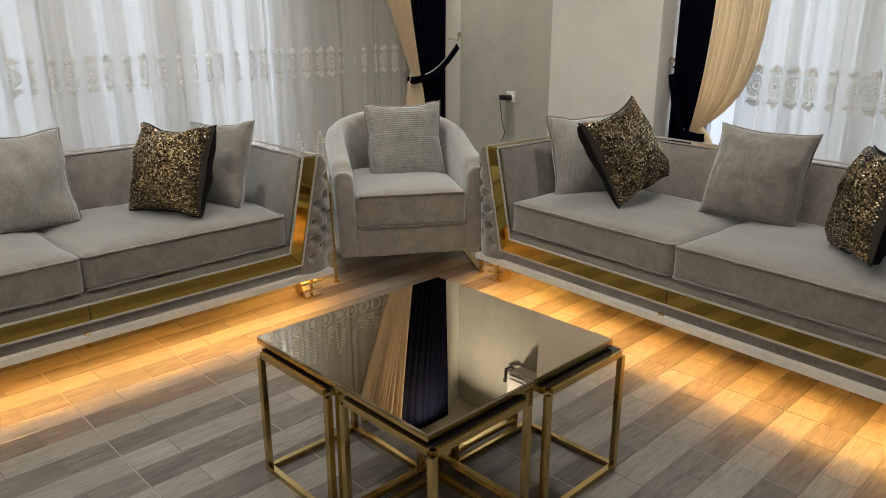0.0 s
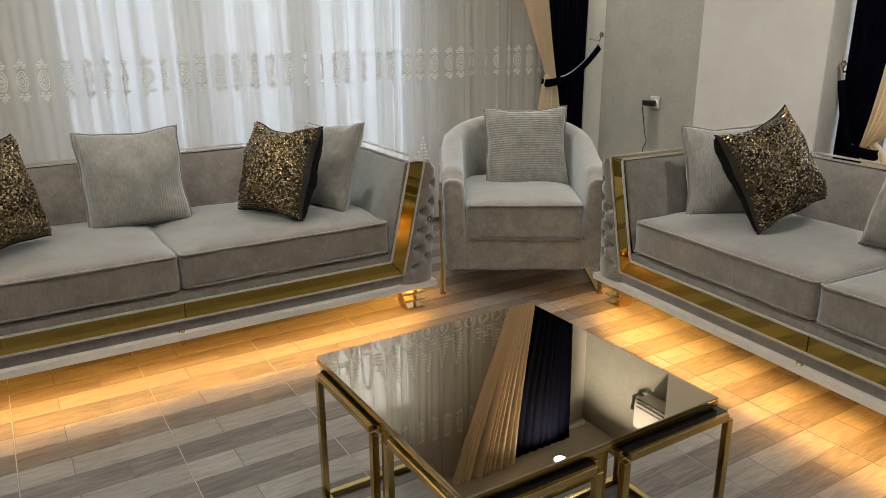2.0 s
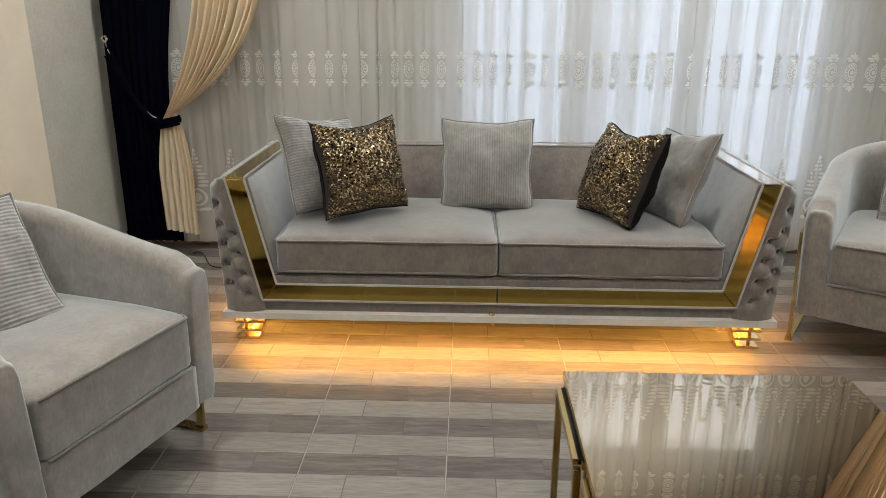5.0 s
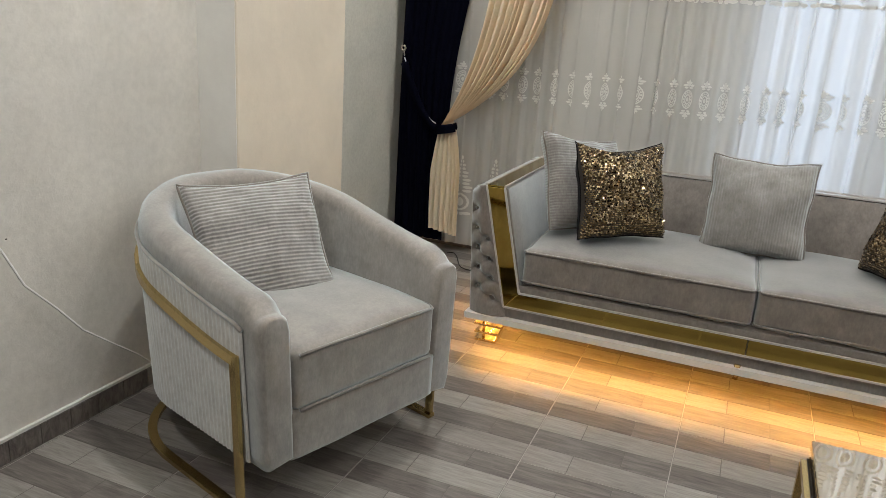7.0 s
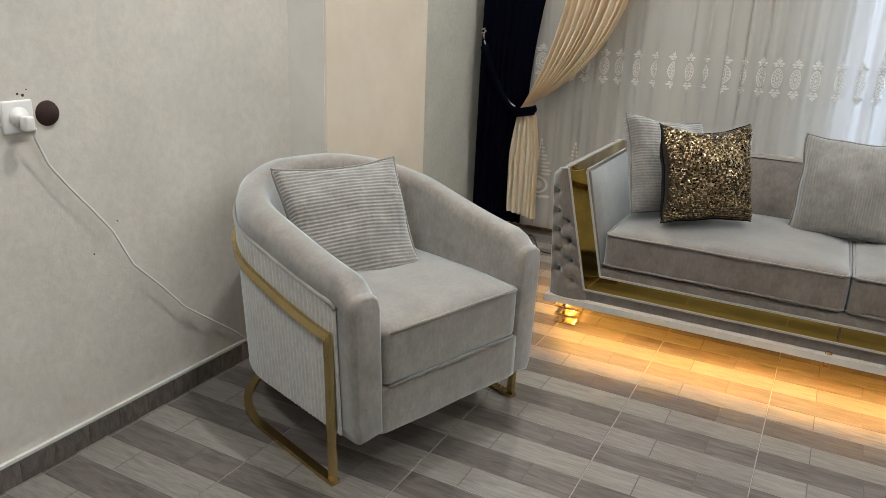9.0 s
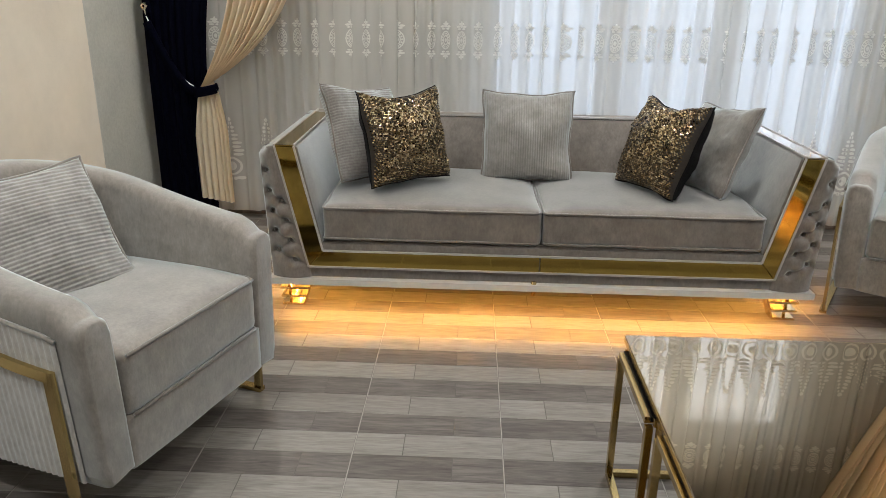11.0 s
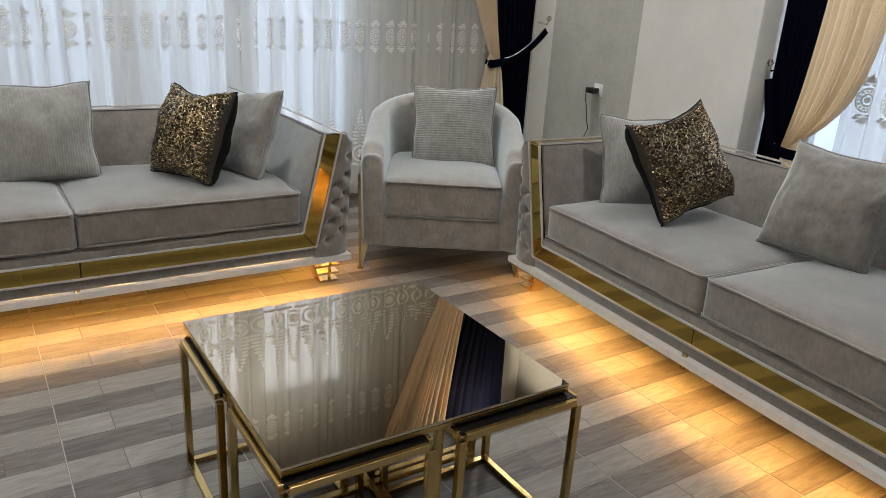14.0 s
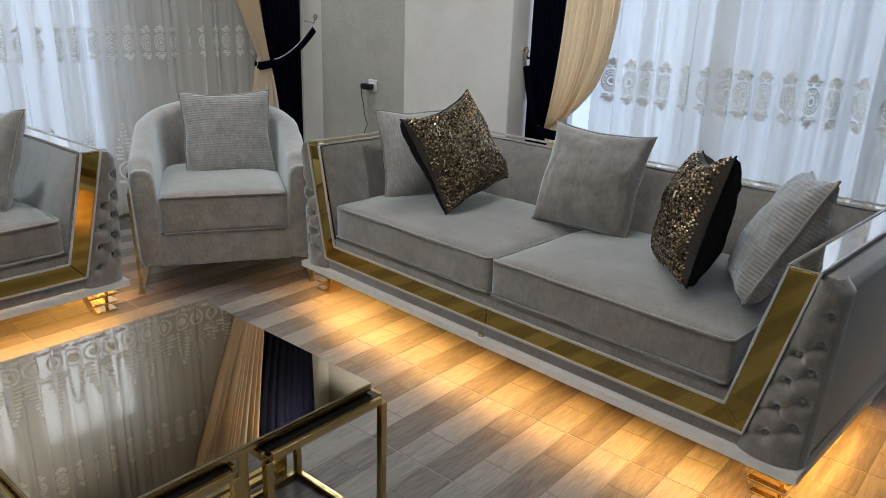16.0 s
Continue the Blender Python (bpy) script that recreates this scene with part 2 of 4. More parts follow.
LED = glow("warm led chips", (1.0, 0.46, 0.085), 280.0)
LAMP_GLOW = glow("downlight diffuser", (1.0, 0.93, 0.84), 12.0)
SKY_CARD = glow("pale sky", (0.68, 0.81, 1.0), 1.22)


def pane_mat():
    m, n, l, b = mat("window glass", (1, 1, 1), 0.02)
    tp = n.new("ShaderNodeBsdfTransparent")
    gl = n.new("ShaderNodeBsdfGlossy")
    gl.inputs["Roughness"].default_value = 0.02
    mx = n.new("ShaderNodeMixShader")
    mx.inputs[0].default_value = 0.06
    l.new(tp.outputs[0], mx.inputs[1])
    l.new(gl.outputs[0], mx.inputs[2])
    l.new(mx.outputs[0], n["Material Output"].inputs[0])
    return m


PANE = pane_mat()


# ---------------- mesh helpers ----------------
def part(name, bm, material, parent=None, label="", smooth=True):
    me = bpy.data.meshes.new(name)
    bmesh.ops.recalc_face_normals(bm, faces=bm.faces)
    for f in bm.faces:
        f.smooth = smooth
    bm.to_mesh(me)
    bm.free()
    me.materials.append(material)
    ob = new(name, me)
    if parent:
        ob.parent = parent
    if label:
        ob["label"] = label
    return ob


def empty(name, m=None):
    ob = new(name)
    ob.empty_display_size = 0.1
    if m is not None:
        ob.matrix_basis = m
    return ob


def add_box(bm, x0, x1, y0, y1, z0, z1):
    v = [bm.verts.new((x, y, z)) for x in (x0, x1) for y in (y0, y1) for z in (z0, z1)]
    for q in ((0, 1, 3, 2), (4, 6, 7, 5), (0, 4, 5, 1), (2, 3, 7, 6), (0, 2, 6, 4), (1, 5, 7, 3)):
        bm.faces.new([v[i] for i in q])
    return v


def box(x0, x1, y0, y1, z0, z1, bev=0.0, seg=2):
    bm = bmesh.new()
    add_box(bm, x0, x1, y0, y1, z0, z1)
    if bev:
        bmesh.ops.bevel(bm, geom=bm.edges[:], offset=bev, segments=seg, profile=0.5, affect='EDGES')
    return bm


def prism(poly, y0, y1, bev=0.0, seg=3):
    """A polygon in x and z, drawn out from y0 to y1."""
    bm = bmesh.new()
    a = [bm.verts.new((x, y0, z)) for x, z in poly]
    b = [bm.verts.new((x, y1, z)) for x, z in poly]
    bm.faces.new(a)
    bm.faces.new(b[::-1])
    k = len(poly)
    for i in range(k):
        bm.faces.new((a[i], b[i], b[(i + 1) % k], a[(i + 1) % k]))
    if bev:
        bmesh.ops.bevel(bm, geom=bm.edges[:], offset=bev, segments=seg, profile=0.5, affect='EDGES')
    return bm


def tube(pts, r, closed=False, sides=8, bm=None):
    bm = bm or bmesh.new()
    pts = [Vector(p) for p in pts]
    k = len(pts)
    rings = []
    up = Vector((0.13, 0.21, 0.97))
    for i, p in enumerate(pts):
        a = pts[(i - 1) % k] if closed or i > 0 else p
        c = pts[(i + 1) % k] if closed or i < k - 1 else p
        d = (c - a).normalized()
        u = d.cross(up)
        if u.length < 1e-3:
            u = d.cross(Vector((1, 0, 0)))
        u.normalize()
        w = d.cross(u).normalized()
        rings.append([bm.verts.new(p + (u * math.cos(2 * math.pi * j / sides) + w * math.sin(2 * math.pi * j / sides)) * r) for j in range(sides)])
    for i in range(k if closed else k - 1):
        A, B = rings[i], rings[(i + 1) % k]
        for j in range(sides):
            bm.faces.new((A[j], A[(j + 1) % sides], B[(j + 1) % sides], B[j]))
    if not closed:
        bm.faces.new(rings[0])
        bm.faces.new(rings[-1][::-1])
    return bm


def bar(pts, w, h, bm=None, up=(0, 0, 1)):
    """A square-section bar along a path; w across, h along up."""
    bm = bm or bmesh.new()
    pts = [Vector(p) for p in pts]
    rings = []
    for i, p in enumerate(pts):
        a, c = pts[max(i - 1, 0)], pts[min(i + 1, len(pts) - 1)]
        d = (c - a).normalized()
        s = d.cross(Vector(up)).normalized()
        u = s.cross(d).normalized()
        rings.append([bm.verts.new(p + s * (sx * w / 2) + u * (sz * h / 2)) for sx, sz in ((-1, -1), (1, -1), (1, 1), (-1, 1))])
    for A, B in zip(rings, rings[1:]):
        for j in range(4):
            bm.faces.new((A[j], A[(j + 1) % 4], B[(j + 1) % 4], B[j]))
    bm.faces.new(rings[0])
    bm.faces.new(rings[-1][::-1])
    return bm


def grid(nu, nv, fn, bm=None):
    bm = bm or bmesh.new()
    rows = [[bm.verts.new(fn(i / nu, j / nv)) for i in range(nu + 1)] for j in range(nv + 1)]
    for j in range(nv):
        for i in range(nu):
            bm.faces.new((rows[j][i], rows[j][i + 1], rows[j + 1][i + 1], rows[j + 1][i]))
    return bm


def soft_box(x0, x1, y0, y1, z0, z1, r, n=14, puff=0.0, wob=0.004, seed=0):
    """An upholstered block: rounded edges, a crowned top and slightly uneven faces."""
    bm = bmesh.new()
    bmesh.ops.create_cube(bm, size=2.0)
    bmesh.ops.subdivide_edges(bm, edges=bm.edges[:], cuts=n, use_grid_fill=True)
    c = Vector(((x0 + x1) / 2, (y0 + y1) / 2, (z0 + z1) / 2))
    h = Vector(((x1 - x0) / 2, (y1 - y0) / 2, (z1 - z0) / 2))
    for v in bm.verts:
        u = v.co.copy()
        # crowd the grid towards the edges
        q = Vector([math.copysign(1 - (1 - abs(a)) ** 1.35, a) for a in u])
        p = Vector((q.x * h.x, q.y * h.y, q.z * h.z))
        core = Vector([max(-(h[i] - r), min(h[i] - r, p[i])) for i in range(3)])
        d = p - core
        if d.length > 1e-6:
            p = core + d.normalized() * r
        k = max(0, 1 - q.x ** 4) * max(0, 1 - q.y ** 4)
        if puff and u.z > 0:
            p.z += puff * k * max(0, u.z)
        nz = noise.noise(Vector((p.x * 5 + seed * 7.1, p.y * 5 + seed, p.z * 5)))
        p += u.normalized() * nz * wob
        v.co = p + c
    return bm


# ---------------- shell ----------------
def structure(name, bm, material, label="", category="", smooth=False):
    return tagged(part(name, bm, material, None, "", smooth), label, category, kind="structure")


floor = structure("floor", box(-2.3, 3.7, -5.7, 1.6, -0.2, -0.0012), GROUT, "wood-look striped porcelain tile floor with pale grout", "floor")
structure("ceiling", box(-2.3, 3.7, -5.7, 1.6, 2.84, 3.0), CEIL, "plain painted flat ceiling", "ceiling")


def wall_with_hole(axis, a0, a1, t0, t1, hole, z1=2.84):
    """A wall along x or y, from a0 to a1, t0 to t1 thick, with one opening."""
    h0, h1, hz0, hz1 = hole
    bm = bmesh.new()
    for p0, p1, q0, q1 in ((a0, h0, 0, z1), (h1, a1, 0, z1), (h0, h1, 0, hz0), (h0, h1, hz1, z1)):
        if axis == "x":
            add_box(bm, p0, p1, t0, t1, q0, q1)
        else:
            add_box(bm, t0, t1, p0, p1, q0, q1)
    return bm


structure("wall_north", wall_with_hole("x", -2.3, 3.6, 1.34, 1.54, WIN_A), WALL_W, "pale painted wall behind the sheer curtain", "wall")
structure("wall_east", wall_with_hole("y", -5.7, 1.34, 3.4, 3.6, WIN_B), WALL_G, "grey-green textured silk plaster wall", "wall")
structure("wall_west", box(-2.25, -2.0, -5.7, -0.66, 0, 2.84), WALL, "cream textured silk plaster wall", "wall")
structure("wall_west_alcove", box(-2.3, -2.12, -0.66, 1.34, 0, 2.84), WALL_G, "grey-green textured silk plaster wall", "wall")
# never in view; added to close the room and bounce its light
structure("wall_south_unseen", box(-2.0, 3.4, -5.7, -5.5, 0, 2.84), WALL, "unseen plain cream wall added to close the room", "wall")
structure("column_east", box(3.05, 3.4, -0.60, 0.18, 0, 2.84, 0.006), WALL_W, "white painted wall column", "column")
structure("column_west", box(-2.12, -1.83, -0.66, 0.09, 0, 2.84, 0.006), BEIGE, "beige painted wall column", "column")


def skirting(name, x0, x1, y0, y1):
    ob = structure(name, box(x0, x1, y0, y1, 0, 0.072), JOINT, "dark wood-look tile skirting with white top bead", "baseboard")
    along_x = (x1 - x0) > (y1 - y0)
    L = (x1 - x0) if along_x else (y1 - y0)
    k = max(1, round(L / 0.11))
    for i in range(k):
        a, b = i / k * L + 0.0012, (i + 1) / k * L - 0.0012
        if along_x:
            bm = box(x0 + a, x0 + b, y0 - 0.003, y1 + 0.003, 0.002, 0.070)
        else:
            bm = box(x0 - 0.003, x1 + 0.003, y0 + a, y0 + b, 0.002, 0.070)
        part("skirting_tile", bm, PLANK_D if i % 2 else PLANK_L if i % 5 == 0 else PLANK_D, ob, smooth=False)
    part("bead", box(x0 - 0.002, x1 + 0.002, y0 - 0.002, y1 + 0.002, 0.0725, 0.082), TRIM_W, ob, "thin white top bead", False)
    return ob


skirting("baseboard_west", -2.0, -1.990, -3.2, -0.67)
skirting("baseboard_alcove", -2.12, -2.110, 0.10, 1.32)
skirting("baseboard_north", -2.10, 3.38, 1.325, 1.338)
skirting("baseboard_east", 3.388, 3.398, 0.19, 1.30)


# ---------------- windows ----------------
def window(name, axis, hole, at, depth, mullions, label):
    a0, a1, z0, z1 = hole
    win = tagged(empty(name), label, "window", kind="structure")

    def bx(p0, p1, d0, d1, q0, q1):
        return box(p0, p1, at + d0, at + d1, q0, q1, 0.004) if axis == "x" else box(at + d0, at + d1, p0, p1, q0, q1, 0.004)
    w = 0.06
    for p0, p1, q0, q1 in ((a0, a0 + w, z0, z1), (a1 - w, a1, z0, z1), (a0 + w, a1 - w, z0, z0 + w), (a0 + w, a1 - w, z1 - w, z1)):
        part("frame_rail", bx(p0, p1, 0, depth, q0, q1), FRAME_W, win, smooth=False)
    for mx, mw in mullions:
        part("mullion", bx(mx - mw / 2, mx + mw / 2, 0.003, depth - 0.003, z0 + w, z1 - w), FRAME_W, win, smooth=False)
    edges = [a0 + w] + [v for mx, mw in mullions for v in (mx - mw / 2, mx + mw / 2)] + [a1 - w]
    for p0, p1 in zip(edges[::2], edges[1::2]):
        g = part("pane", bx(p0, p1, depth * 0.4, depth * 0.4 + 0.006, z0 + w, z1 - w), PANE, win, smooth=False)
        g.visible_shadow = False
    return win


window("window_1", "x", WIN_A, 1.42, 0.06, [(0.47, 0.14), (1.10, 0.14)], "white framed three-pane window")
window("window_2", "y", WIN_B, 3.48, 0.06, [(-1.55, 0.10), (-2.3, 0.10), (-3.0, 0.10)], "white framed four-pane window")


# ---------------- curtains ----------------
def folds(seed, amp=0.024, spread=1.0):
    rng = random.Random(seed)
    terms = [(rng.uniform(45, 135) * spread, rng.uniform(0, 6.28), rng.uniform(0.35, 1.0)) for _ in range(6)]
    slow = [(rng.uniform(4, 11), rng.uniform(0, 6.28)) for _ in range(2)]

    def f(s):
        v = sum(a * math.sin(w * s + p + 0.8 * math.sin(slow[0][0] * s + slow[0][1])) for w, p, a in terms) / 2.4
        return amp * v * (0.75 + 0.4 * math.sin(slow[1][0] * s + slow[1][1]))

    wide = [(rng.uniform(48, 80), rng.uniform(0, 6.28)) for _ in range(2)]

    def g(s):
        # sideways run of the cloth, so that some folds lie over one another
        k = 0.55 + 0.45 * math.sin(slow[0][0] * 0.8 * s + slow[1][1])
        return k * (0.015 * math.sin(wide[0][0] * s + wide[0][1]) + 0.008 * math.sin(wide[1][0] * s + wide[1][1]))
    return f, g


def motif_polys(kind):
    """Flat shapes of one embroidered motif, in units of its height, round its middle."""
    out = []

    def disc(cx, cz, rx, rz, k=8):
        out.append([(cx + rx * math.cos(2 * math.pi * i / k), cz + rz * math.sin(2 * math.pi * i / k)) for i in range(k)])
    if kind == "medallion":
        k = 18
        for r0, r1 in ((1.0, 0.86), (0.56, 0.40)):
            for i in range(k):
                a, b = 2 * math.pi * i / k, 2 * math.pi * (i + 1) / k
                out.append([(0.135 * r0 * math.cos(a), 0.25 * r0 * math.sin(a)), (0.135 * r0 * math.cos(b), 0.25 * r0 * math.sin(b)),
                            (0.135 * r1 * math.cos(b), 0.25 * r1 * math.sin(b)), (0.135 * r1 * math.cos(a), 0.25 * r1 * math.sin(a))])
        for i in range(14):
            a = 2 * math.pi * i / 14
            disc(0.135 * 0.71 * math.cos(a), 0.25 * 0.71 * math.sin(a), 0.019, 0.026, 6)
        disc(0, 0, 0.035, 0.06)
        for s in (1, -1):
            disc(0, s * 0.40, 0.045, 0.075)
            disc(0, s * 0.475, 0.022, 0.035, 6)
            for e in (1, -1):
                disc(e * 0.085, s * 0.36, 0.055, 0.032)
                disc(e * 0.06, s * 0.30, 0.05, 0.025)
                disc(e * 0.05, s * 0.43, 0.028, 0.03, 6)
    else:
        # a tall leafy sprig: paired leaves shrinking to a tip, over a small medallion
        for i in range(10):
            z = -0.10 + 0.55 * i / 9
            w = 0.17 * (1 - i / 10.5) * (0.8 + 0.2 * (i % 2))
            for e in (1, -1):
                disc(e * w * 0.62, z + 0.02, w * 0.42, 0.024, 8)
        disc(0, 0.47, 0.018, 0.04, 6)
        k = 16
        for r0, r1 in ((1.0, 0.78), (0.5, 0.0)):
            for i in range(k):
                a, b = 2 * math.pi * i / k, 2 * math.pi * (i + 1) / k
                q = [(0.12 * r0 * math.cos(a), -0.27 + 0.15 * r0 * math.sin(a)), (0.12 * r0 * math.cos(b), -0.27 + 0.15 * r0 * math.sin(b)),
                     (0.12 * r1 * math.cos(b), -0.27 + 0.15 * r1 * math.sin(b)), (0.12 * r1 * math.cos(a), -0.27 + 0.15 * r1 * math.sin(a))]
                out.append(q if r1 else q[:3])
        for e in (1, -1):
            disc(e * 0.10, -0.46, 0.06, 0.028)
            disc(e * 0.035, -0.47, 0.03, 0.03, 6)
    return out


MEDALLION, SCROLL = motif_polys("medallion"), motif_polys("scroll")


def sheer_curtain(place, s0, s1, z0, z1, seed, bands, label, amp=0.024, run=1.0):
    """place(s, off, z) gives the point s along the rail, off towards the room."""
    f, g0 = folds(seed, amp)

    def g(s):
        return run * g0(s)
    cur = tagged(empty("sheer_curtain"), label, "curtain")
    n = int((s1 - s0) / 0.004)
    nz = 9
    part("voile", grid(n, nz, lambda u, v: place(s0 + (s1 - s0) * u + g(s0 + (s1 - s0) * u), f(s0 + (s1 - s0) * u) * (0.8 + 0.35 * (1 - v)) + 0.004 * math.sin(9 * v + 30 * u), z0 + (z1 - z0) * v)), SHEER, cur)
    # doubled-over pleats behind the front of the cloth
    rng = random.Random(seed + 9)
    s = s0 + 0.06
    while s < s1 - 0.16:
        wd, lean, ph = rng.choice((0.02, 0.035, 0.06, 0.09, 0.12)) * rng.uniform(0.8, 1.25), rng.uniform(-0.02, 0.02), rng.uniform(0, 6.28)

        def pleat(u, v, s=s, wd=wd, lean=lean, ph=ph):
            return place(s + wd * u * (1.15 - 0.3 * v) + lean * (1 - v), -0.040 - 0.010 * math.sin(3.1 * u) + 0.006 * math.sin(5 * v + ph), z0 + (z1 - z0) * v)
        part("pleat", grid(6, 8, pleat), SHEER, cur)
        s += wd + rng.uniform(0.015, 0.085)
    rng = random.Random(seed + 5)
    for polys, zc, h, step in bands:
        bm = bmesh.new()
        s = s0 + 0.05
        while s < s1 - 0.05:
            for poly in polys:
                vs = []
                for px, pz in poly:
                    ss, zz = s + px * h, zc + pz * h
                    v = (zz - z0) / (z1 - z0)
                    vs.append(bm.verts.new(place(ss + g(ss), f(ss) * (0.8 + 0.35 * (1 - v)) + 0.004 * math.sin(9 * v + 30 * (ss - s0) / (s1 - s0)) + 0.003, zz)))
                bm.faces.new(vs)
            s += step * rng.uniform(0.85, 1.2)
        e = part("embroidery", bm, LACE, cur, "row of embroidered lace medallions")
        e["kind"] = "stuff"
    return cur


sheer_curtain(lambda s, o, z: (s, 1.20 - o, z), -2.02, 3.08, 0.06, 2.83, 3,
              [(MEDALLION, 1.040, 0.197, 0.090), (SCROLL, 1.71, 0.40, 0.118), (MEDALLION, 2.375, 0.20, 0.11), (SCROLL, 0.42, 0.36, 0.17)],
              "white sheer voile curtain with rows of embroidered medallions", 0.022, 0.9)
sheer_curtain(lambda s, o, z: (3.27 - o, s, z), -4.2, -0.98, 0.06, 2.83, 11,
              [(MEDALLION, 0.957, 0.235, 0.098), (SCROLL, 1.71, 0.40, 0.118), (MEDALLION, 2.375, 0.20, 0.11), (SCROLL, 0.33, 0.36, 0.17)],
              "white sheer voile curtain with rows of embroidered medallions", 0.024, 0.9)


def smooth01(v):
    return v * v * (3 - 2 * v)


def hung_cloth(place, profile, nfold, amp, nu=120, nv=44, seed=0):
    """A gathered cloth: profile(v) gives its two edges at v from top (0) to bottom (1): s0, s1, z, depth."""
    rng = random.Random(seed)
    ph = [rng.uniform(-0.5, 0.5) for _ in range(nfold + 2)]

    def fn(u, v):
        s0, s1, z0, z1, off = profile(v)
        k = u * nfold
        wob = ph[int(k)] * (1 - (k - int(k))) + ph[int(k) + 1] * (k - int(k))
        width = abs(s1 - s0)
        a = amp * min(1.0, 0.45 + width * 1.4)
        sn = math.sin(2 * math.pi * k + wob * 2.6 + 0.5 * math.sin(3 * v + wob))
        d = a * (2.0 * abs(sn) ** 0.8 - 1.0) * (0.8 + wob * 0.8) + 0.07 * a * math.sin(6 * math.pi * k + wob * 7 + 3 * v)
        return place(s0 + (s1 - s0) * u, off + d, z0 + (z1 - z0) * u)
    return grid(nu, nv, fn)


def drape_set(place, outer, inner, tie, tie_z, tail, hook, hook_z, foot_z, label, tail_z=0.15, dark=None, power=3.0, lag=4.0):
    """A navy panel hanging at the wall end with a gold beige panel swept back to a tie.
    outer, inner: the rail's ends of the pair; tie: the gathered place; tail: spread of the hem."""
    top = 2.825
    d0, d1, d2, d3 = dark
    sg = 1 if inner > outer else -1

    def navy(v):
        z = top + (foot_z - top) * v
        k = smooth01(min(1, v / ((top - tie_z) / (top - foot_z))))
        e = d1 + (d3 - d1) * k
        return d0 + (d2 - d0) * k, e, z, z, 0.055
    c1 = tagged(empty("navy_drape"), "long navy blue curtain panel hanging straight beside the sheer", "curtain")
    part("cloth_panel", hung_cloth(place, navy, 4, 0.014, seed=4), NAVY, c1)
    part("hem", hung_cloth(place, lambda v: (d2 - sg * 0.004, d3 + sg * 0.004, foot_z + 0.055 * (1 - v), foot_z + 0.055 * (1 - v), 0.058), 4, 0.015, nv=4, seed=4), NAVY, c1, "turned navy hem")
    c2 = tagged(empty("gold_drape"), label, "curtain")
    cut = (top - tie_z) / (top - tail_z)

    def gold(v):
        if v < cut:
            k = v / cut
            ki = k ** power
            ko = k ** lag
            s0 = d1 - sg * 0.03 + (tie - sg * 0.035 - d1 + sg * 0.03) * ko
            s1 = inner + (tie + sg * 0.045 - inner) * ki
            z = top + (tie_z - top) * k
            return s0, s1, z, z + 0.05 * k, 0.095
        k = (v - cut) / (1 - cut)
        e = min(1, k * 2.4) ** 0.6
        z = tie_z + (tail_z - tie_z) * k
        return tie - sg * 0.035 + (tail[0] - tie + sg * 0.035) * e, tie + sg * 0.045 + (tail[1] - tie - sg * 0.045) * e, z, z + 0.05 * (1 - k) - 0.03 * k, 0.095
    part("swept_cloth", hung_cloth(place, lambda v: gold(v * cut * 0.9999), 5, 0.040, nu=160, seed=9), DRAPE, c2)
    part("tail", hung_cloth(place, lambda v: gold(cut + (1 - cut) * v), 3, 0.026, nv=24, seed=9, nu=160), DRAPE, c2)
    tb = tagged(empty("curtain_tieback"), "navy cloth tieback band looped to a wall hook", "tieback")
    # band round the gathers
    ring = [place(tie + 0.062 * math.cos(a) , 0.095 + 0.055 * math.sin(a), tie_z + 0.012 * math.cos(a)) for a in [2 * math.pi * i / 20 for i in range(20)]]
    bm = bmesh.new()
    lo = [bm.verts.new(Vector(p) - Vector((0, 0, 0.026))) for p in ring]
    mid = [bm.verts.new(Vector(p) * 1.0 + (Vector(p) - Vector(place(tie, 0.095, p[2]))) * 0.12) for p in ring]
    hi = [bm.verts.new(Vector(p) + Vector((0, 0, 0.026))) for p in ring]
    for A, B in ((lo, mid), (mid, hi)):
        for i in range(20):
            bm.faces.new((A[i], A[(i + 1) % 20], B[(i + 1) % 20], B[i]))
    part("band", bm, NAVY, tb)
    strap = []
    for i in range(13):
        k = i / 12
        strap.append(place(tie - sg * 0.05 + (hook - tie + sg * 0.05) * k, 0.13 - 0.03 * k, tie_z + (hook_z - 0.05 - tie_z) * (k ** 1.6)))
    part("strap", bar(strap, 0.012, 0.045), NAVY, tb)
    part("cord", tube([Vector(p) + Vector((0, 0, 0.028)) for p in strap], 0.003), simple("silver cord", (0.45, 0.45, 0.45), 0.5), tb, "thin silver cord edge")
    hk = tagged(empty("curtain_hook"), "small silver flower-shaped curtain hook on the wall", "hook")
    bm = tube([place(hook, 0.0, hook_z), place(hook, 0.10, hook_z - 0.01), place(hook, 0.115, hook_z + 0.02)], 0.005)
    part("stem", bm, SILVER, hk)
    bm = bmesh.new()
    for i in range(6):
        a = 2 * math.pi * i / 6
        m = Matrix.Translation(place(hook + 0.013 * math.cos(a), 0.118, hook_z + 0.03 + 0.013 * math.sin(a)))
        bmesh.ops.create_uvsphere(bm, u_segments=8, v_segments=6, radius=0.0085, matrix=m)
    part("flower", bm, SILVER, hk)


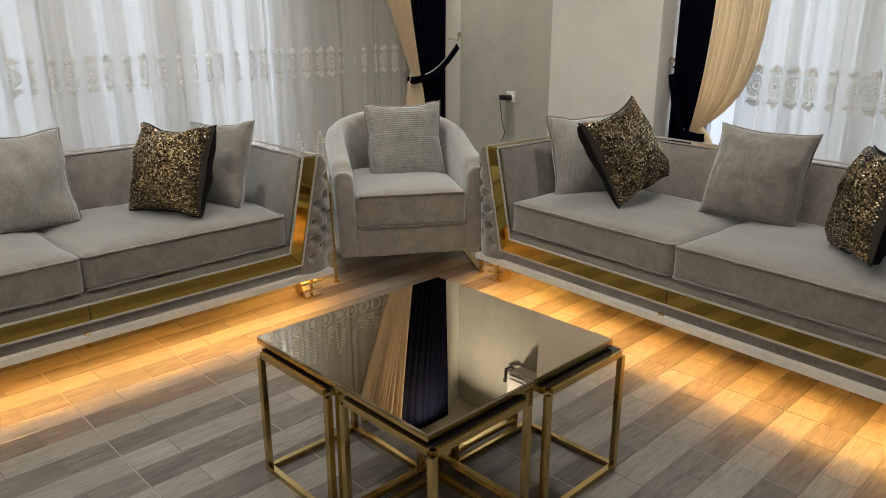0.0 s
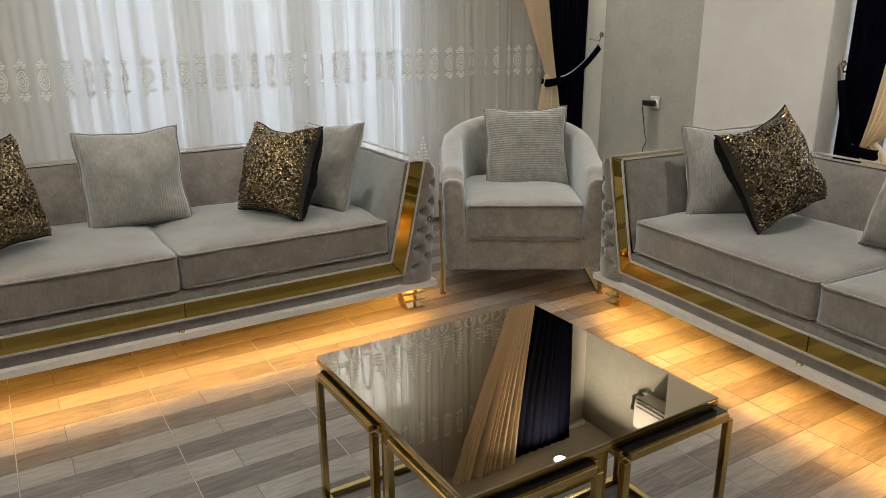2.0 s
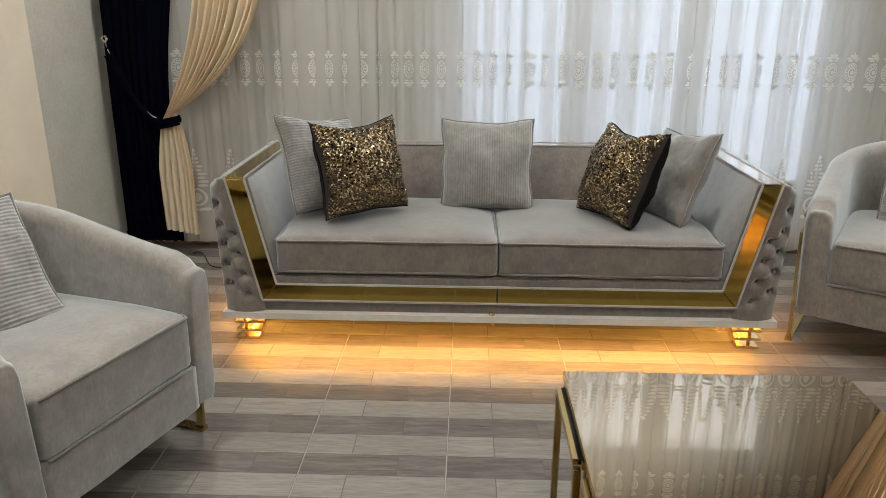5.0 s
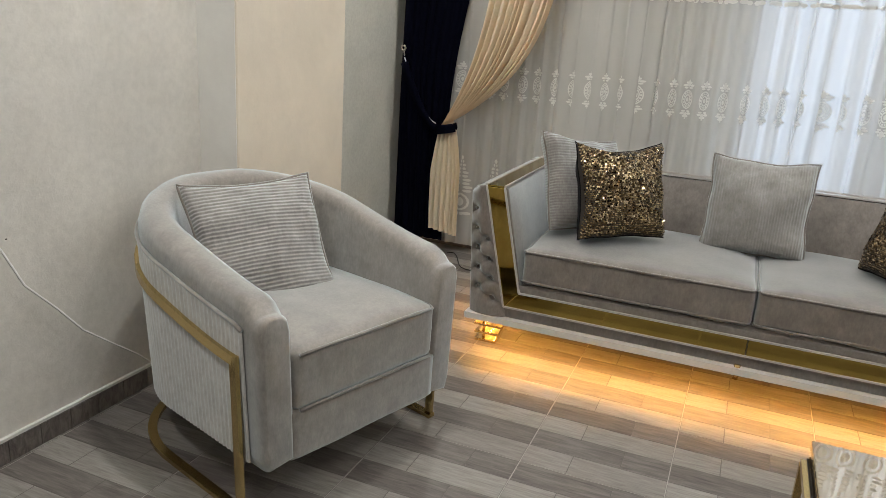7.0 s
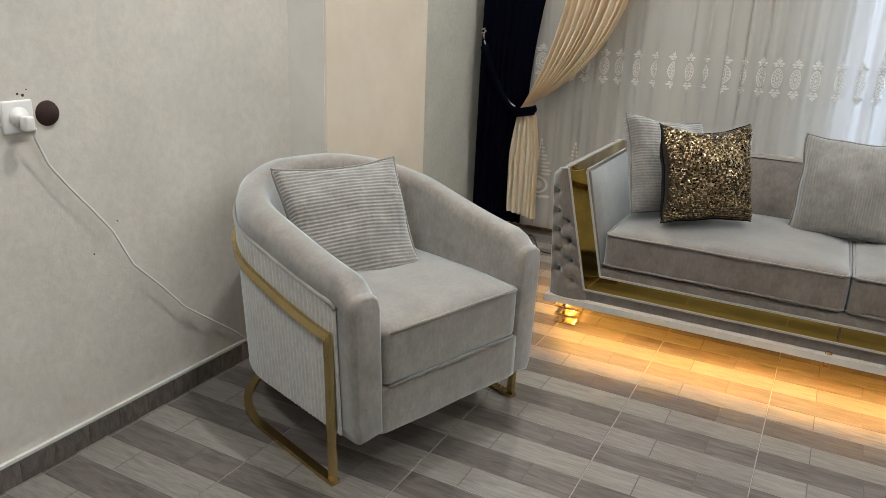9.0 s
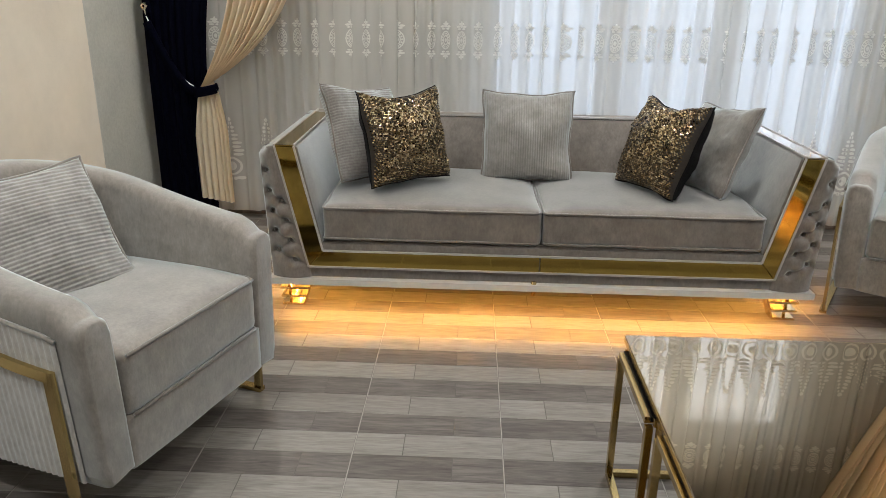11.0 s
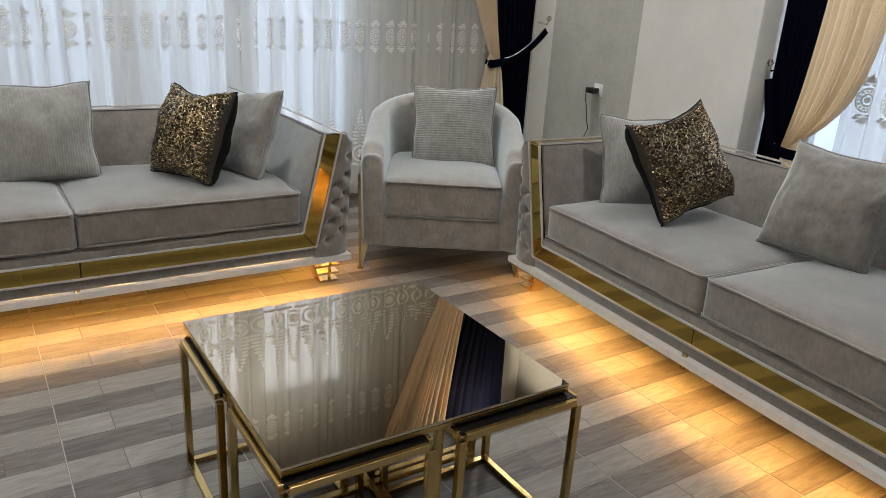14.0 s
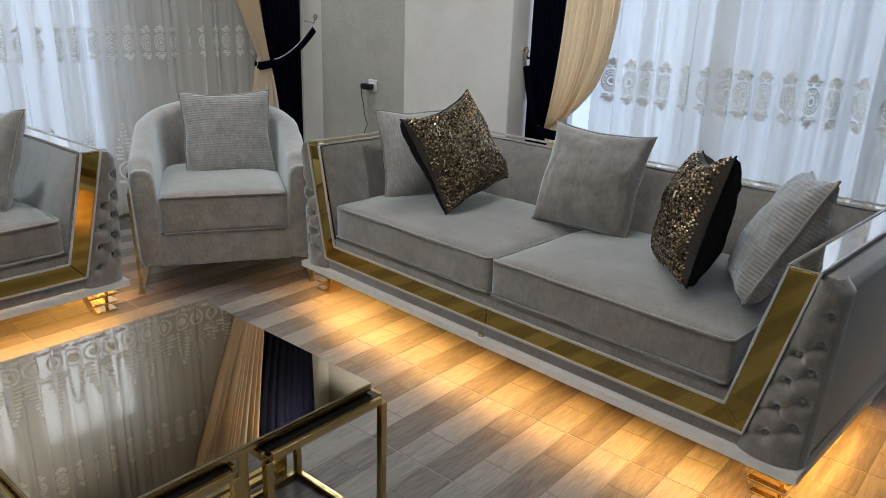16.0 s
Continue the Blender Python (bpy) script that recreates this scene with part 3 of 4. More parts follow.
NORTH = lambda s, o, z: (s, 1.20 - o, z)
EAST = lambda s, o, z: (3.27 - o, s, z)
drape_set(NORTH, -2.05, -1.13, -1.74, 0.76, (-1.82, -1.63), -2.02, 1.16, 0.08, "gold beige curtain panel swept back by a tie", 0.16, dark=(-2.03, -1.45, -2.06, -1.74), power=5.8)
drape_set(NORTH, 3.08, 1.95, 2.72, 0.90, (2.82, 2.60), 3.13, 1.16, 0.08, "gold beige curtain panel swept back by a tie", 0.16, dark=(3.08, 2.48, 3.05, 2.76), power=1.1, lag=1.5)
drape_set(EAST, -0.62, -1.15, -0.80, 0.665, (-0.78, -0.98), -0.625, 1.05, 0.08, "gold beige curtain tied back, glowing against the window", 0.16, dark=(-0.61, -0.90, -0.61, -0.82), power=10.0)
for nm, x0, x1, y0, y1 in (("curtain_rail", -2.1, 3.35, 1.245, 1.275), ("curtain_rail", 3.32, 3.35, -4.3, -0.62)):
    tagged(part(nm, box(x0, x1, y0, y1, 2.80, 2.84, 0.006), TRIM_W), "white ceiling curtain rail", "curtain rail")


# ---------------- sofas ----------------
def mirror_x(pts):
    return [(-x, z) for x, z in pts][::-1]


def poly_plate(quad, y0, y1):
    return prism(quad, y0, y1, 0.003, 2)


def sofa():
    so = empty("sofa")
    part("base", box(-1.106, 1.106, -0.001, 0.876, 0.158, 0.30), VELVET, so)
    # white plinth edge, open below so that the lights shine out
    for x0, x1, y0, y1 in ((-1.135, 1.135, -0.035, -0.029), (-1.135, 1.135, 0.887, 0.893), (-1.135, -1.129, -0.029, 0.887), (1.129, 1.135, -0.029, 0.887)):
        part("plinth_edge", box(x0, x1, y0, y1, 0.119, 0.146), TRIM_W, so, "white lacquered plinth edge", False)
    for x0, x1, y0, y1 in ((-1.129, 1.129, -0.029, -0.001), (-1.129, 1.129, 0.877, 0.887), (-1.129, -1.106, -0.001, 0.877), (1.106, 1.129, -0.001, 0.877)):
        part("plinth_ledge", box(x0, x1, y0, y1, 0.1425, 0.1455), TRIM_W, so, "white lacquered plinth top", False)
    part("front_rail", box(-1.06, 1.06, -0.006, 0.018, 0.146, 0.30, 0.006, 3), VELVET, so)
    part("seat_lip", soft_box(-0.905, 0.905, -0.004, 0.10, 0.262, 0.312, 0.02, 10), VELVET, so)
    part("seat_deck", box(-0.95, 0.95, 0.05, 0.70, 0.28, 0.318, 0.01), VELVET, so)
    arm = [(0.90, 0.262), (0.995, 0.700), (1.015, 0.705), (1.085, 0.705), (1.085, 0.66), (1.06, 0.160), (0.90, 0.160)]
    for sg in (1, -1):
        p = arm if sg > 0 else mirror_x(arm)
        part("arm", prism(p, 0.0, 0.90, 0.006, 3), VELVET, so)
        # padded inner face of the arm
        bm = grid(10, 20, lambda u, v: (sg * (0.897 + 0.098 * (u) - 0.022 * math.sin(math.pi * u) ** 0.6 * min(1, 6 * v) ** 0.5), 0.002 + 0.80 * v, 0.262 + 0.438 * u))
        part("arm_pad", bm, VELVET, so)
        # tufted front of the arm, rolled over to the side
        outer = [(0.80, z) for z in (0.605, 0.520, 0.435, 0.350, 0.265)]
        inner = [(0.36, z) for z in (0.478, 0.393, 0.308, 0.223)]

        def spot(k, z):
            a, b = 1.086 - (0.70 - z) * 0.235, 1.142 - (0.70 - z) * 0.05
            return (a + (b - a) * k, z)
        knots = [spot(*p) for p in outer + inner]
        pleats = [(spot(*p), spot(*q)) for p in outer for q in inner if abs(p[1] - q[1]) < 0.06]
        pleats += [(spot(k, z), spot(1.0, z - 0.012)) for k, z in outer] + [(spot(k, z), spot(0.02, z - 0.02)) for k, z in inner]

        def tuft(u, v):
            z = 0.148 + 0.552 * v
            a, b = 1.080 - (0.70 - z) * 0.228, 1.148 - (0.70 - z) * 0.05 - 0.9 * max(0, z - 0.670)
            # u runs across the front, then round the roll to the side
            if u < 0.75:
                k = u / 0.75
                x = a + (b - a) * k
                y = -0.004 - 0.027 * math.sin(math.pi * min(1, k * 1.02)) ** 0.7
                for kx, kz in knots:
                    d2 = ((x - kx) / 0.017) ** 2 + ((z - kz) / 0.02) ** 2
                    y += 0.027 * math.exp(-d2)
                for (ax, az), (bx, bz) in pleats:
                    tx, tz = bx - ax, bz - az
                    q = max(0, min(1, ((x - ax) * tx + (z - az) * tz) / (tx * tx + tz * tz)))
                    d2 = (x - ax - q * tx) ** 2 + (z - az - q * tz) ** 2
                    y += 0.008 * math.exp(-d2 / 0.00004)
            else:
                k = (u - 0.75) / 0.25
                x = b + 0.012 * math.sin(math.pi * k)
                y = -0.004 + 0.075 * k
            return (sg * x, y, z)
        part("tufted_panel", grid(40, 70, tuft), VELVET, so, "deep-buttoned velvet arm front")
        for kx, kz in knots:
            bm = bmesh.new()
            bmesh.ops.create_uvsphere(bm, u_segments=10, v_segments=6, radius=0.008, matrix=Matrix.Translation((sg * kx, 0.000, kz)))
            part("button", bm, VELVET, so)
        side = [(1.05, 0.160), (1.05, 0.69), (1.10, 0.703), (1.135, 0.695), (1.148, 0.672), (1.123, 0.160)]
        part("side_skirt", box(*sorted((sg * 1.107, sg * 1.1215)), 0.0, 0.90, 0.1455, 0.162), VELVET, so)
        part("side_panel", prism(side if sg > 0 else mirror_x(side), 0.004, 0.90, 0.006, 2), VELVET, so)
    # back
    bm = grid(24, 12, lambda u, v: (-0.99 + 1.98 * u, 0.66 + 0.13 * v - 0.02 * math.sin(math.pi * v) * (0.8 + 0.2 * math.sin(9 * u)), 0.30 + 0.400 * v))
    part("back_pad", bm, VELVET, so)
    part("back", prism([(-1.10, 0.148), (1.10, 0.148), (1.135, 0.700), (-1.135, 0.700)], 0.79, 0.905, 0.008, 2), VELVET, so)
    # mirror band along the front and over the top, edged with pale bars
    O, I, BO, BI = (1.083, 0.704), (1.006, 0.704), (0.968, 0.196), (0.905, 0.268)
    for sg in (1, -1):
        q = [O, I, BI, BO]
        q = q if sg > 0 else mirror_x(q)
        part("mirror_band", poly_plate(q, -0.014, 0.01), MIRROR, so, "gold mirror band", False)
        x0, x1 = sorted((sg * 1.006, sg * 1.083))
        # gold on the left arm, the paler metal on the right arm and back
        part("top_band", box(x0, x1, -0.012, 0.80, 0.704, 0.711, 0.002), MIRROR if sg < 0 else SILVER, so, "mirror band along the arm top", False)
        bm = bar([(sg * 1.006, -0.016, 0.706), (sg * BI[0], -0.016, BI[1])], 0.007, 0.009, up=(0, 1, 0))
        part("band_edge", bm, EDGE, so, "thin pale edging bar", False)
        bm = bar([(sg * 1.084, -0.016, 0.706), (sg * BO[0], -0.016, BO[1])], 0.007, 0.009, up=(0, 1, 0))
        part("band_edge", bm, EDGE, so, "thin pale edging bar", False)
        for xe in (1.005, 1.085):
            part("band_edge", bar([(sg * xe, -0.016, 0.711), (sg * xe, 0.88, 0.711)], 0.006, 0.008), EDGE, so, "thin pale edging bar", False)
    for x0, x1, k0, k1 in ((-1, -0.002, 1, 0), (0.002, 1, 0, 1)):
        q = [(x0 * 0.968 if k0 else x0, 0.196), (x1 * 0.968 if k1 else x1, 0.196), (x1 * 0.905 if k1 else x1, 0.268), (x0 * 0.905 if k0 else x0, 0.268)]
        part("mirror_band", poly_plate(q, -0.014, 0.01), MIRROR, so, "gold mirror band", False)
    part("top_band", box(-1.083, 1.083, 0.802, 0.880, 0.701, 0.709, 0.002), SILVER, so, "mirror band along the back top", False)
    for z, hx in ((0.196, 0.968), (0.268, 0.905)):
        part("band_edge", bar([(-hx, -0.016, z), (hx, -0.016, z)], 0.009, 0.007), EDGE, so, "thin pale edging bar", False)
    for y in (0.799, 0.884):
        part("band_edge", bar([(-1.085, y, 0.709), (1.085, y, 0.709)], 0.006, 0.008), EDGE, so, "thin pale edging bar", False)
    # seat cushions
    for k, (x0, x1) in enumerate(((-0.903, -0.004), (0.004, 0.900))):
        cu = part("seat_cushion", soft_box(x0, x1, -0.010, 0.70, 0.312, 0.458, 0.022, 20, 0.030, 0.011, k + 1), VELVET, so)
        for z in (0.452, 0.322):
            r = 0.016
            pts = [(x0 + r, -0.011), (x1 - r, -0.011), (x1 - 0.002, -0.011 + r), (x1 - 0.002, 0.68), (x0 + 0.002, 0.68), (x0 + 0.002, -0.011 + r)]
            pp = []
            for (ax, ay), (bx, by) in zip(pts, pts[1:] + pts[:1]):
                m = max(1, int(math.hypot(bx - ax, by - ay) / 0.06))
                for i in range(m):
                    px, py = ax + (bx - ax) * i / m, ay + (by - ay) * i / m
                    pp.append((px, py, z + 0.004 * noise.noise(Vector((px * 4, py * 4, z * 9 + k)))))
            part("piping", tube(pp, 0.005, True, 6), PIPING, cu)
    # legs: four stepped gold plates on a slanted spine
    for sg in (1, -1):
        for yy in (0.020, 0.80):
            leg = part("leg", bar([(sg * 0.946, yy + 0.033, 0.158), (sg * 1.005, yy + 0.033, 0.0)], 0.007, 0.066, up=(0, 1, 0)), GOLD, so, "stepped gold metal leg", False)
            for z, xa, xb in ((0.116, 0.962, 1.108), (0.079, 0.976, 1.105), (0.042, 0.990, 1.101), (0.005, 1.004, 1.097)):
                a, b = sorted((sg * xa, sg * xb))
                part("plate", box(a, b, yy, yy + 0.066, z - 0.005, z + 0.005, 0.002), GOLD, leg, smooth=False)
            part("cheek", bar([(sg * 1.080, yy + 0.056, 0.158), (sg * 1.072, yy + 0.056, 0.0)], 0.010, 0.012, up=(0, 1, 0)), GOLD, leg, smooth=False)
    bm = bmesh.new()
    bmesh.ops.create_cone(bm, cap_ends=True, segments=16, radius1=0.010, radius2=0.012, depth=0.06, matrix=Matrix.Translation((-0.02, -0.012, 0.125)))
    part("middle_foot", bm, GOLD, so)
    # light strip under the plinth
    for x0, x1, y0, y1 in ((-1.092, 1.092, 0.014, 0.020), (1.084, 1.090, 0.092, 0.79), (-1.090, -1.084, 0.092, 0.79)):
        part("led_channel", box(x0, x1, y0, y1, 0.140, 0.1585), WHITE, so, "white strip light channel", False)
    for pts in ([(-1.08, 0.012, 0.1345), (1.08, 0.012, 0.1345)], [(1.092, 0.10, 0.1345), (1.092, 0.78, 0.1345)], [(-1.092, 0.10, 0.1345), (-1.092, 0.78, 0.1345)]):
        a, b = Vector(pts[0]), Vector(pts[1])
        k = int((b - a).length / 0.03)
        bm = bmesh.new()
        for i in range(k):
            c = a + (b - a) * ((i + 0.5) / k)
            along = (b - a).normalized() * 0.006
            out = Vector((0, -1, 0)) if abs(along.x) > 0.001 else Vector((math.copysign(1, c.x), 0, 0))
            slant = (out * 0.7 + Vector((0, 0, 0.7))) * 0.0085
            vs = [bm.verts.new(c + q) for q in (-along - slant, along - slant, along + slant, -along + slant)]
            bm.faces.new(vs)
        part("led_strip", bm, LED, so, "strip of warm led chips", False)["kind"] = "stuff"
    return so


SOFA1 = pose(0, 0, 0)
SOFA2 = pose(1.77, -1.483, 0, 0, 0, -94)
sofa_a = tagged(sofa(), "taupe velvet sofa with gold mirror bands, lit below, by sheer curtains", "sofa", "sofas")
sofa_b = tagged(copy_thing(sofa_a, SOFA2), "taupe velvet sofa with gold mirror bands, lit below, beside white column")


# ---------------- cushions ----------------
def pillow(label, style, w=0.43, h=0.43, t=0.15, seed=0, corner=0.05):
    """A scatter cushion standing in its x-z plane, its face to -y."""
    names = {"rib_x": RIB_X, "rib_z": RIB_Z, "plain": PLAIN_P, "sequin": SEQ_BASE}
    pi = tagged(empty("throw_pillow"), label, "pillow", "scatter cushions")
    droop = 0.03 if style == "sequin" else 0.010

    def outline(u, v):
        # sides drawn in between rounded ears at the corners
        a, c = abs(2 * u - 1), abs(2 * v - 1)
        ear = 1 - 0.055 * (a * c) ** 11
        x = (u - 0.5) * w * 1.065 * ear * (1 - 0.125 * max(0.0, math.sin(math.pi * v)) ** 0.42) + 0.008 * noise.noise(Vector((v * 4 + seed, u * 3, 1.5)))
        z = (v - 0.5) * h * 1.065 * ear * (1 - 0.115 * max(0.0, math.sin(math.pi * u)) ** 0.42) + 0.008 * noise.noise(Vector((u * 4, seed * 2.0, v * 3)))
        return x, z

    def face(sg):
        def fn(u, v):
            x, z = outline(u, v)
            k = max(0.0, math.sin(math.pi * u) * math.sin(math.pi * v)) ** 0.33
            # creases running in from the seams
            rim = max(0.0, 1 - 5.5 * min(u, 1 - u, v, 1 - v))
            crease = 0.006 * rim * (1 - rim) * 4 * noise.noise(Vector((34 * (z if min(u, 1 - u) < min(v, 1 - v) else x), seed * 1.7, 6 * rim)))
            wr = crease + noise.noise(Vector((x * 8 + seed * 3.3, z * 8, seed))) * 0.018 + noise.noise(Vector((x * 24, z * 24, seed + 4))) * 0.003
            y = sg * (t / 2 * k + wr * min(1, 3 * k) * (k > 0.05))
            sag = -droop * math.sin(math.pi * u) * v ** 2
            return (x, y, z + sag)
        return fn
    part("front_cover", grid(40, 40, face(-1)), names[style], pi, "dark cloth under bronze sequins" if style == "sequin" else "")
    part("back_cover", grid(40, 40, face(1)), BLACKV if style == "sequin" else names[style], pi, "black velvet back" if style == "sequin" else "")
    if style == "sequin":
        fn = face(-1)
        rng = random.Random(seed)
        bm = bmesh.new()
        rows = 54
        for r in range(rows):
            for c in range(rows):
                u = (c + 0.5 + 0.5 * (r % 2) + rng.uniform(-0.12, 0.12)) / (rows + 0.5)
                v = (r + 0.5 + rng.uniform(-0.1, 0.1)) / rows
                p = Vector(fn(u, v))
                du = Vector(fn(u + 0.004, v)) - Vector(fn(u - 0.004, v))
                dv = Vector(fn(u, v + 0.004)) - Vector(fn(u, v - 0.004))
                nn = du.cross(dv).normalized()
                if nn.y > 0:
                    nn = -nn
                # brushed one way or the other in patches
                brushed = noise.noise(Vector((u * 5 + seed * 3, v * 5, seed)))
                nn = (nn + Vector((0.30 * brushed + rng.gauss(0, 0.20), 0, -0.16 + 0.34 * noise.noise(Vector((u * 4, v * 6, seed * 2.0))) + rng.gauss(0, 0.21)))).normalized()
                a = nn.cross(Vector((0, 0, 1))).normalized()
                b = nn.cross(a).normalized()
                vs = [bm.verts.new(p + Vector((0, -0.0028, 0)) + (a * math.cos(k * math.pi / 3) * 0.0049 + b * math.sin(k * math.pi / 3) * 0.0037)) for k in range(6)]
                bm.faces.new(vs)
        part("sequin_layer", bm, SEQUIN, pi, "rows of bronze sequins", False)["kind"] = "stuff"
    pts = []
    for (u0, v0), (u1, v1) in (((0, 0), (1, 0)), ((1, 0), (1, 1)), ((1, 1), (0, 1)), ((0, 1), (0, 0))):
        for i in range(18):
            u, v = u0 + (u1 - u0) * i / 18, v0 + (v1 - v0) * i / 18
            x, z = outline(u, v)
            pts.append((x * 1.005, 0, z * 1.005 - droop * math.sin(math.pi * u) * v ** 2))
    part("piping", tube(pts, 0.005 if style != "sequin" else 0.003, True, 6), BLACKV if style == "sequin" else PIPING, pi)
    return pi


# place of the cushion's middle on its sofa, lean back, turn, roll
PILLOWS = [
    (SOFA1, "ribbed grey corduroy pillow leaning in the sofa corner", "rib_z", 0.43, (-0.773, 0.407, 0.699), -23, 56, 8),
    (SOFA1, "square pillow covered in bronze sequins, black back", "sequin", 0.405, (-0.590, 0.285, 0.726), -18, 39, 0),
    (SOFA1, "ribbed grey corduroy pillow in the middle of the sofa", "rib_x", 0.425, (-0.040, 0.530, 0.676), -20, 0, 0),
    (SOFA1, "square pillow covered in bronze sequins, black back", "sequin", 0.405, (0.528, 0.303, 0.703), -23, -66, -1),
    (SOFA1, "plain grey velvet pillow leaning in the sofa corner", "plain", 0.41, (0.776, 0.390, 0.668), -24, -75, -5),
    (SOFA2, "ribbed grey corduroy pillow leaning in the sofa corner", "rib_x", 0.41, (-0.795, 0.415, 0.670), -19, 70, 0),
    (SOFA2, "square pillow covered in bronze sequins standing on its corner", "sequin", 0.425, (-0.528, 0.355, 0.745), -25, 87, -14),
    (SOFA2, "plain grey velvet pillow in the middle of the sofa", "plain", 0.41, (0.032, 0.545, 0.684), -21, 10, 2),
    (SOFA2, "square pillow covered in bronze sequins, black back", "sequin", 0.41, (0.588, 0.310, 0.716), -14, -54, -9),
    (SOFA2, "ribbed grey corduroy pillow leaning in the sofa corner", "rib_z", 0.42, (0.838, 0.372, 0.688), -27, -67, -9),
]
for i, (base, label, style, size, at, lean, turn, roll) in enumerate(PILLOWS):
    at = (at[0], at[1], at[2] - (0.024 if style == "sequin" else 0.014))
    p = pillow(label, style, size, size, 0.18 if style != "sequin" else 0.20, i + 1)
    p.matrix_basis = base @ pose(*at, 0, 0, turn) @ pose(0, 0, 0, lean) @ pose(0, 0, 0, 0, roll, 0)


# ---------------- armchairs ----------------
def armchair():
    ch = empty("armchair")
    HW, R, D = 0.39, 0.36, 0.82       # half width, corner radius, depth
    TH = 0.105

    def plan(s, inset):
        """s from 0 (right front) round the back to 1 (left front)."""
        hw, d = HW - inset, D - inset
        r = max(0.05, R - inset)
        y0 = 0.020
        straight = d - r - y0
        arc = math.pi / 2 * r
        mid = 2 * (hw - r)
        total = 2 * (straight + arc) + mid
        q = s * total
        if q < straight:
            return (hw, y0 + q)
        q -= straight
        if q < arc:
            a = q / r
            return (hw - r + r * math.cos(a), d - r + r * math.sin(a))
        q -= arc
        if q < mid:
            return (hw - r - q, d)
        q -= mid
        if q < arc:
            a = q / r
            return (-(hw - r) - r * math.sin(a), d - r + r * math.cos(a))
        q -= arc
        return (-hw, d - r - q)

    def top(s):
        k = min(s, 1 - s) * 2
        k2 = min(1, k * 1.12)
        return 0.632 + 0.163 * (0.45 * k2 + 0.55 * smooth01(k2)) - 0.035 * max(0, 1 - k / 0.06) ** 2
    # shell: one closed ring of profiles swept round the plan
    prof = [(0.012, 0.150), (0.0, 0.19), (0.0, 0.45), (0.0, "a"), (0.010, "b"), (0.030, "c"), (TH - 0.03, "c"), (TH - 0.008, "b"), (TH, "a"), (TH, 0.36), (TH, 0.16)]
    bm = bmesh.new()
    NS = 72
    rings = []
    for i in range(NS + 1):
        s = i / NS
        zt = top(s)
        ring = []
        for ins, z in prof:
            if z == "a":
                z = zt - 0.045
            elif z == "b":
                z = zt - 0.014
            elif z == "c":
                z = zt
            flare = 0.03 * max(0, (z - 0.15) / 0.6) - 0.02
            x, y = plan(s, ins - flare)
            ring.append(bm.verts.new((x, y, z)))
        rings.append(ring)
    m = len(prof)
    # rounded front ends of the arms
    for end in (0, -1):
        src = [v.co.copy() for v in rings[end]]
        mid = sum(src, Vector()) / m
        for k in range(1, 6):
            a = k / 5 * math.pi / 2
            f = 1 - 0.32 * (1 - math.cos(a))
            ring = []
            for q in src:
                d = q - mid
                ring.append(bm.verts.new((mid.x + d.x * f, q.y - 0.034 * math.sin(a), mid.z + d.z * (1 - 0.05 * (1 - math.cos(a))))))
            if end == 0:
                rings.insert(0, ring)
            else:
                rings.append(ring)
    for A, B in zip(rings, rings[1:]):
        for j in range(m):
            bm.faces.new((A[j], A[(j + 1) % m], B[(j + 1) % m], B[j]))
    bm.faces.new(rings[0])
    bm.faces.new(rings[-1][::-1])
    part("shell", bm, CHAIRV, ch)
    # pleated outer skin
    bm = bmesh.new()

    def skin(u, v):
        s = 0.015 + 0.97 * u
        z0, z1 = 0.165, top(s) - 0.075
        z = z0 + (z1 - z0) * v
        flare = 0.03 * max(0, (z - 0.15) / 0.6) - 0.02
        x, y = plan(s, -0.004 - flare - 0.004 * abs(math.sin(u * math.pi * 105)))
        return (x, y, z)
    part("pleated_back", grid(420, 5, skin, bm), RIB_C, ch, "pale velvet outside with fine upright pleats")
    rim = []
    for i in range(61):
        s = 0.015 + 0.97 * i / 60
        z = top(s) - 0.07
        flare = 0.03 * max(0, (z - 0.15) / 0.6) - 0.02
        x, y = plan(s, -0.006 - flare)
        rim.append((x, y, z))
    part("piping", tube(rim, 0.006), CHAIRV, ch)
    # inner back and seat
    part("seat_base", soft_box(-0.29, 0.29, -0.015, 0.66, 0.155, 0.306, 0.012, 10), CHAIRV, ch)
    cu = part("seat_cushion", soft_box(-0.278, 0.278, -0.016, 0.66, 0.302, 0.478, 0.024, 16, 0.03, 0.005, 3), CHAIRV, ch)
    for z in (0.471, 0.308):
        pp = [(-0.262, -0.017, z), (-0.13, -0.018, z + 0.002), (0, -0.018, z + 0.001), (0.13, -0.018, z + 0.002), (0.262, -0.017, z), (0.273, 0.01, z), (0.273, 0.2, z), (0.273, 0.45, z)]
        part("piping", tube(pp, 0.005, False, 6), PIPING, cu)
    # brass frame
    band = []
    for i in range(49):
        s = 0.028 + 0.944 * i / 48
        k = smooth01(min(1, min(s, 1 - s) * 2.2))
        z = 0.465 + 0.165 * k
        flare = 0.03 * max(0, (z - 0.15) / 0.6) - 0.02
        x, y = plan(s, -0.016 - flare)
        band.append((x, y, z))
    part("brass_band", bar(band, 0.012, 0.028), BRASS, ch, "brass band round the outside", False)
    for p in (band[0], band[-1]):
        part("leg", bar([(p[0], p[1], p[2] + 0.014), (p[0] * 0.965, p[1], 0.0)], 0.028, 0.012, up=(1, 0, 0)), BRASS, ch, "flat brass leg", False)
    loop = []
    for i in range(41):
        s = 0.028 + 0.944 * i / 40
        x, y = plan(s, 0.0)
        loop.append((x, y, 0.007))
